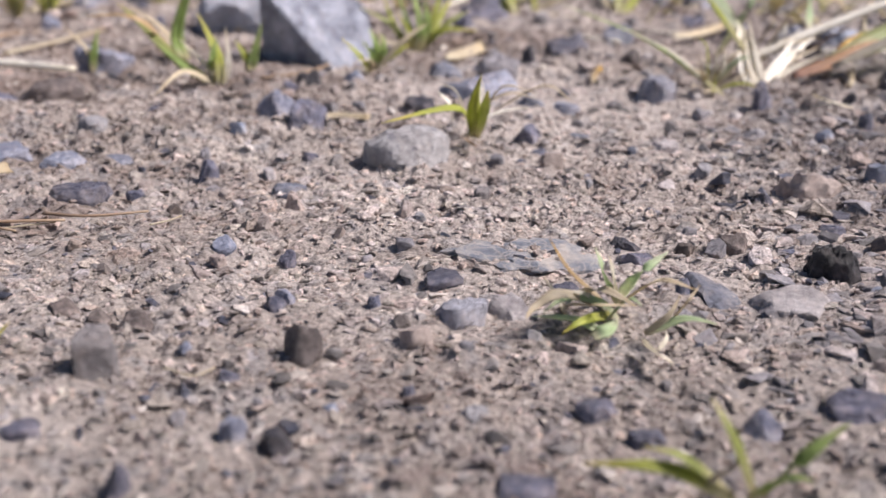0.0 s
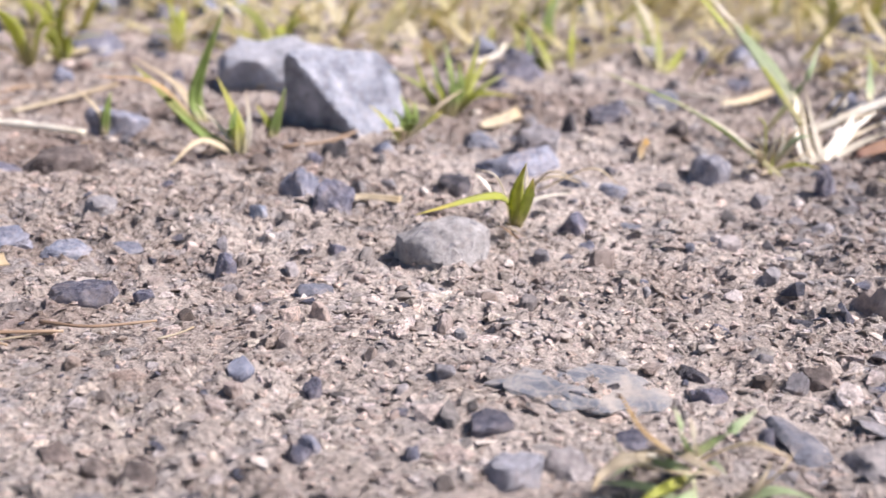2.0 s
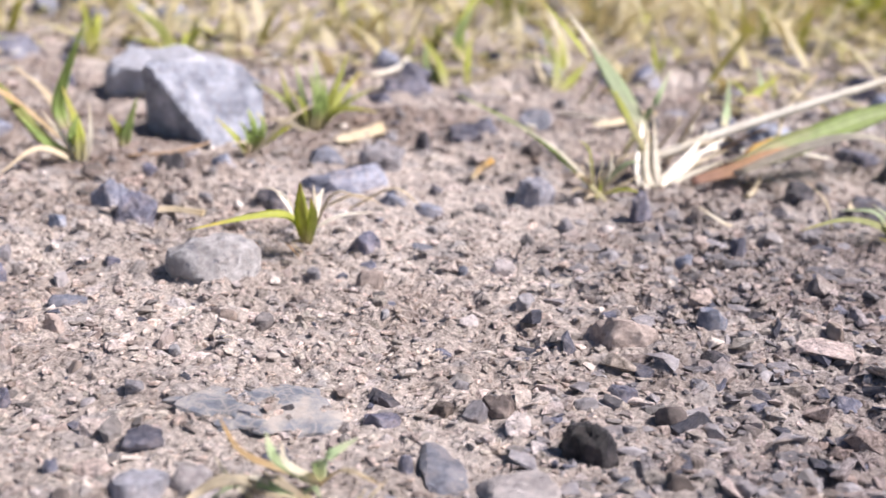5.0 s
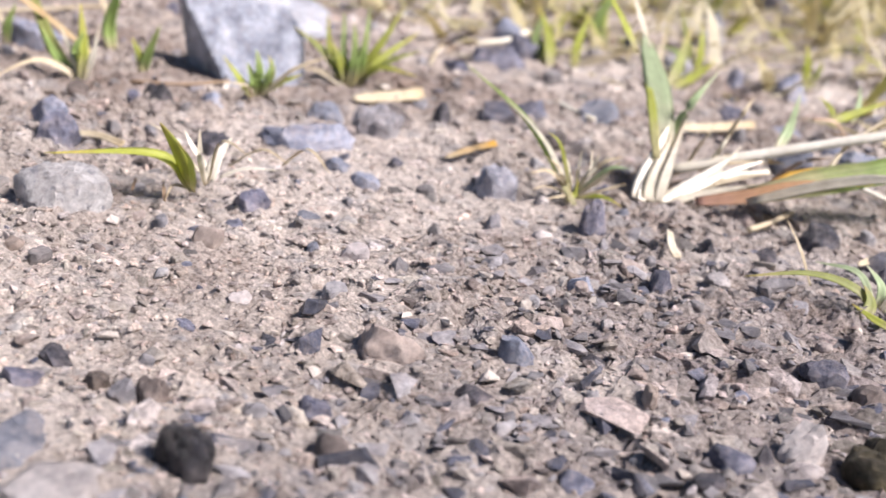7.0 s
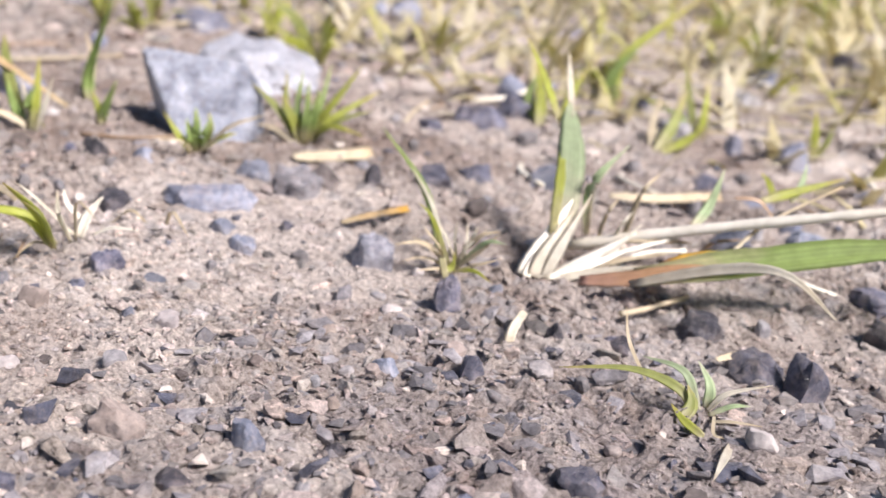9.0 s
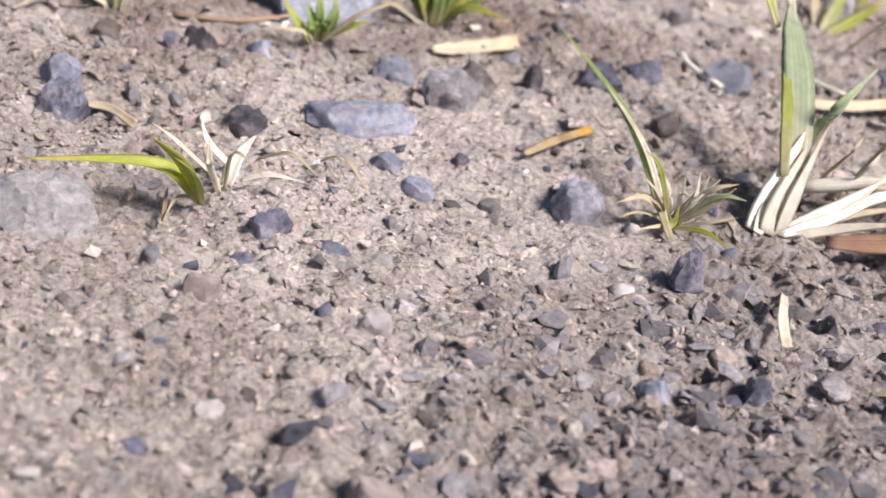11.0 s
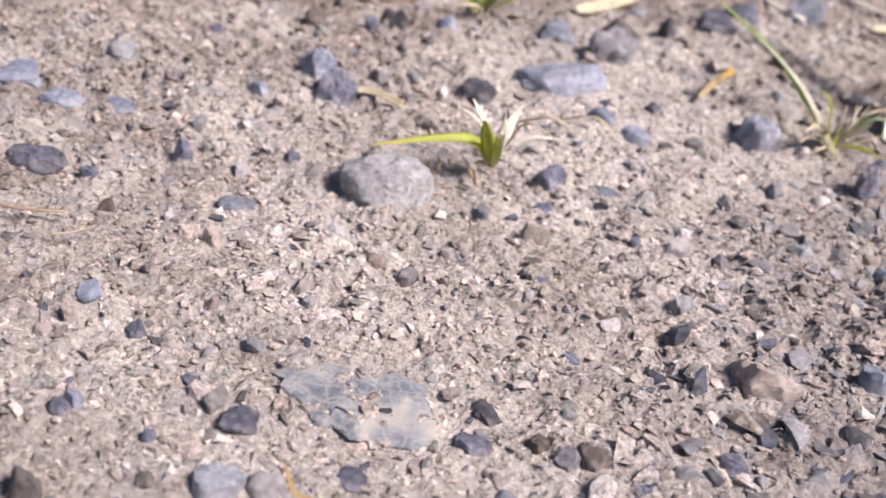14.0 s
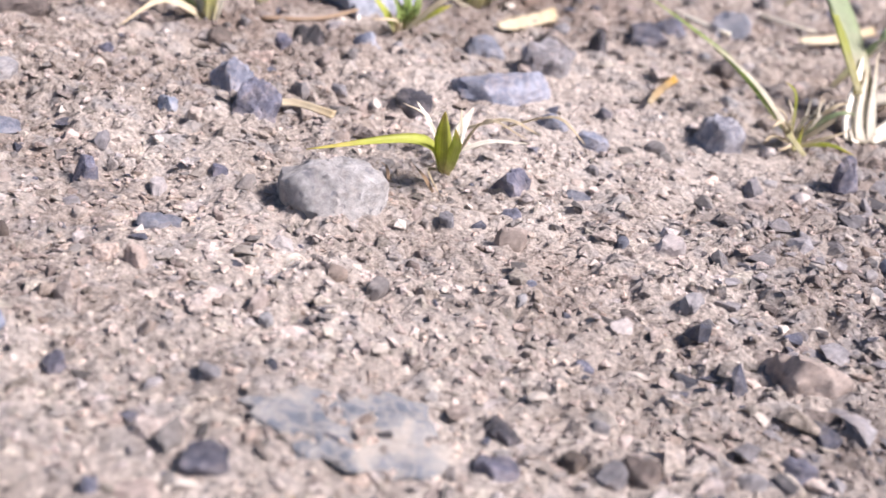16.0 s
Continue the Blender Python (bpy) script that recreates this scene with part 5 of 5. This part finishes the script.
rng = np.random.default_rng(77)
kinds = [wild_tuft(5, YELLOW, STRAW, 17, 9), wild_tuft(6, YELLOW, STRAW, 15, 8), wild_tuft(7, OLIVE, YELLOW, 18, 10), wild_tuft(8, STRAW, YELLOW, 14, 9)]
spots = [(-88, 222), (-70, 236), (-48, 226), (-104, 250)]
for k, (x, y) in zip(kinds, spots):
    k.matrix_world = pose(x * MM, y * MM, height(x, y), 0, 0, 40)
placed = 0
while placed < 46:
    y = 205 + 330 * rng.random() ** 1.3
    x = rng.uniform(-0.75, 0.42) * y + 10
    if y < 235 and -45 < x < 75 and rng.random() < 0.75:
        continue
    copy_thing(kinds[rng.integers(4)], pose(x * MM, y * MM, height(x, y), 0, 0, rng.uniform(0, 360)) @ Matrix.Scale(rng.uniform(0.7, 1.25), 4))
    placed += 1


def build_thatch(count=20000):
    """Low mixed grass and litter, too dense to count."""
    rng = np.random.default_rng(12)
    y = 215 + 900 * rng.random(count) ** 1.5
    x = rng.uniform(-0.95, 0.6, count) * y
    keep = rng.random(count) < np.clip((y - 225 - 25 * waves(x, y, 40, 2)) / 150, 0, 1)
    x, y = x[keep], y[keep]
    n = len(x)
    z = ground_height(x, y) / MM
    a, lean = rng.uniform(0, 6.28, n), 0.15 + 1.4 * rng.random(n) ** 0.3
    ln = rng.uniform(4, 19, n) * (1 + y / 900)
    wd = rng.uniform(0.5, 1.9, n) * (1 + y / 700)
    tip = np.stack([np.cos(a) * np.sin(lean) * ln, np.sin(a) * np.sin(lean) * ln, np.cos(lean) * ln + 0.5], -1)
    side = np.stack([-np.sin(a), np.cos(a), np.zeros(n)], -1) * wd[:, None] * 0.5
    base = np.stack([x, y, z - 0.3], -1)
    mid = base + tip * [0.45, 0.45, 0.65]
    low = np.array([0, 0, 0.15])
    v = np.stack([base - side, base + side, mid - side * 0.9, mid + side * 0.9, mid - low * 2, base + tip], 1)
    f = np.array([[0, 1, 3], [0, 3, 2], [0, 2, 4], [0, 4, 1], [1, 4, 3], [2, 3, 5], [3, 4, 5], [4, 2, 5]])
    me = raw_mesh("thatch", v.reshape(-1, 3) * MM, (f[None] + 6 * np.arange(n)[:, None, None]).reshape(-1, 3), 3)
    me.materials.append(THATCH)
    tagged(new("grass_litter", me), "low mix of yellow green grass and dry straw litter", "grass", kind="stuff")


build_thatch()


# ---- loose crumbs and grit ----
def chip_shapes(count):
    """Angular broken chips: hulls of a few scattered corners, as arrays of points and triangles."""
    rng = np.random.default_rng(19)
    shapes = []
    for _ in range(count):
        p = rng.normal(size=(int(rng.integers(8, 13)), 3))
        p /= np.linalg.norm(p, axis=1, keepdims=True)
        p = np.clip(p * 1.15, -0.9, 0.9) * rng.uniform(0.85, 1.1, size=(len(p), 1))
        bm = bmesh.new()
        for q in p:
            bm.verts.new(q)
        hull = bmesh.ops.convex_hull(bm, input=bm.verts[:])
        bmesh.ops.delete(bm, geom=[g for g in hull["geom_interior"] if isinstance(g, bmesh.types.BMVert)], context="VERTS")
        bmesh.ops.recalc_face_normals(bm, faces=bm.faces[:])
        bm.verts.index_update()
        shapes.append((np.array([v.co[:] for v in bm.verts]), np.array([[v.index for v in f.verts] for f in bm.faces])))
        bm.free()
    return shapes


CHIPS = chip_shapes(40)
STONES = [(o.matrix_world.translation.x / MM, o.matrix_world.translation.y / MM, 0.45 * max(o.dimensions) / MM) for o in scene.objects if o.get("category") == "stone" and not o.name.startswith("stone_slab") and max(o.dimensions) > 0.0014]


def build_grains(name, material, label, count, small, large, squash, seed, first=52.0, deep=330.0, y_power=1.4, around=None):
    rng = np.random.default_rng(seed)
    y = first + deep * rng.random(count) ** y_power
    x = 8 + (rng.random(count) - 0.5) * (60 + 1.0 * y)
    if around:
        cx, cy, reach = around
        far, turned = reach * rng.random(count) ** 0.6, rng.uniform(0, 6.28, count)
        x, y = cx + far * np.cos(turned), cy + far * np.sin(turned)
    size = small * (large / small) ** (rng.random(count) ** 2.2) * (0.8 + y / 500)
    clump = waves(x, y, 18, seed + 40) * 0.5 + 0.5
    keep = rng.random(count) < 0.35 + 0.65 * clump
    for a, b, r in STONES:
        keep &= ((x - a) ** 2 + (y - b) ** 2 > (r + 0.3 * size) ** 2) | (size < 0.3)
    x, y, size = x[keep], y[keep], size[keep]
    n = len(x)
    which, points, corners, first_corner = rng.integers(len(CHIPS), size=n), [], [], 0
    stretch = np.stack([rng.uniform(0.75, 1.4, n), rng.uniform(0.6, 1.0, n), squash * rng.uniform(0.6, 1.3, n)], -1)
    a, b = rng.uniform(0, 6.28, n), rng.normal(0, 0.35, n)
    ca, sa, cb, sb = np.cos(a), np.sin(a), np.cos(b), np.sin(b)
    one, zero = np.ones(n), np.zeros(n)
    ra = np.stack([np.stack([ca, -sa, zero], -1), np.stack([sa, ca, zero], -1), np.stack([zero, zero, one], -1)], 1)
    rb = np.stack([np.stack([one, zero, zero], -1), np.stack([zero, cb, -sb], -1), np.stack([zero, sb, cb], -1)], 1)
    turn = ra @ rb
    centre = np.stack([x, y, ground_height(x, y) / MM + size * squash * rng.uniform(-0.25, 0.35, n)], -1)
    for k, (hull, tri) in enumerate(CHIPS):
        some = np.nonzero(which == k)[0]
        v = np.einsum("nij,nkj->nki", turn[some], hull[None] * stretch[some][:, None]) * size[some][:, None, None] + centre[some][:, None]
        points.append(v.reshape(-1, 3))
        corners.append((tri[None] + len(hull) * np.arange(len(some))[:, None, None]).reshape(-1, 3) + first_corner)
        first_corner += len(some) * len(hull)
    me = raw_mesh(name, np.concatenate(points) * MM, np.concatenate(corners), 3)
    me.materials.append(material)
    tagged(new(name, me), label, "gravel", kind="stuff")


build_grains("soil_crumbs", CRUMB, "loose tan crumbs of dry soil and fine gravel", 36000, 0.14, 0.7, 0.5, 1, 54.0, 95.0, 1.0)
build_grains("fine_soil", CRUMB, "fine loose grains of dry tan soil", 60000, 0.14, 0.6, 0.5, 4)
build_grains("soil_clods", CRUMB, "small lumps of dry brown soil and gravel", 5200, 0.4, 1.5, 0.5, 6, 58.0, 220.0, 1.0)
build_grains("slate_grit", GRIT, "small dark blue grey slate chips in the soil", 2800, 0.2, 0.9, 0.45, 2)
build_grains("grey_grit", GREY_GRIT, "small mid grey chips of stone in the soil", 4500, 0.2, 0.9, 0.5, 5)
build_grains("coarse_gravel", GREY_GRIT, "rough grey lumps of gravel and soil half sunk", 500, 0.6, 1.4, 0.45, 8, 62.0, 160.0, 1.0)
build_grains("pale_grit", PALE_GRIT, "small pale chips of stone in the soil", 8000, 0.16, 0.95, 0.5, 3)
build_grains("slate_flakes", LILAC_GRIT, "flat lilac grey flakes of slate in loose gravel", 1700, 0.5, 1.6, 0.4, 12, around=(70.0, 122.0, 48.0))
build_grains("slate_flakes", LILAC_GRIT, "flat lilac grey flakes of slate in loose gravel", 800, 0.4, 1.4, 0.4, 13, around=(44.0, 86.0, 28.0))
build_grains("gravel_lumps", CRUMB, "pale tan lumps of gravel lying loose", 420, 1.0, 2.1, 0.5, 14, around=(60.0, 100.0, 38.0))
build_grains("slate_chips", GRIT, "dark blue slate chips lying loose in gravel", 260, 0.9, 2.0, 0.45, 15, around=(60.0, 104.0, 42.0))
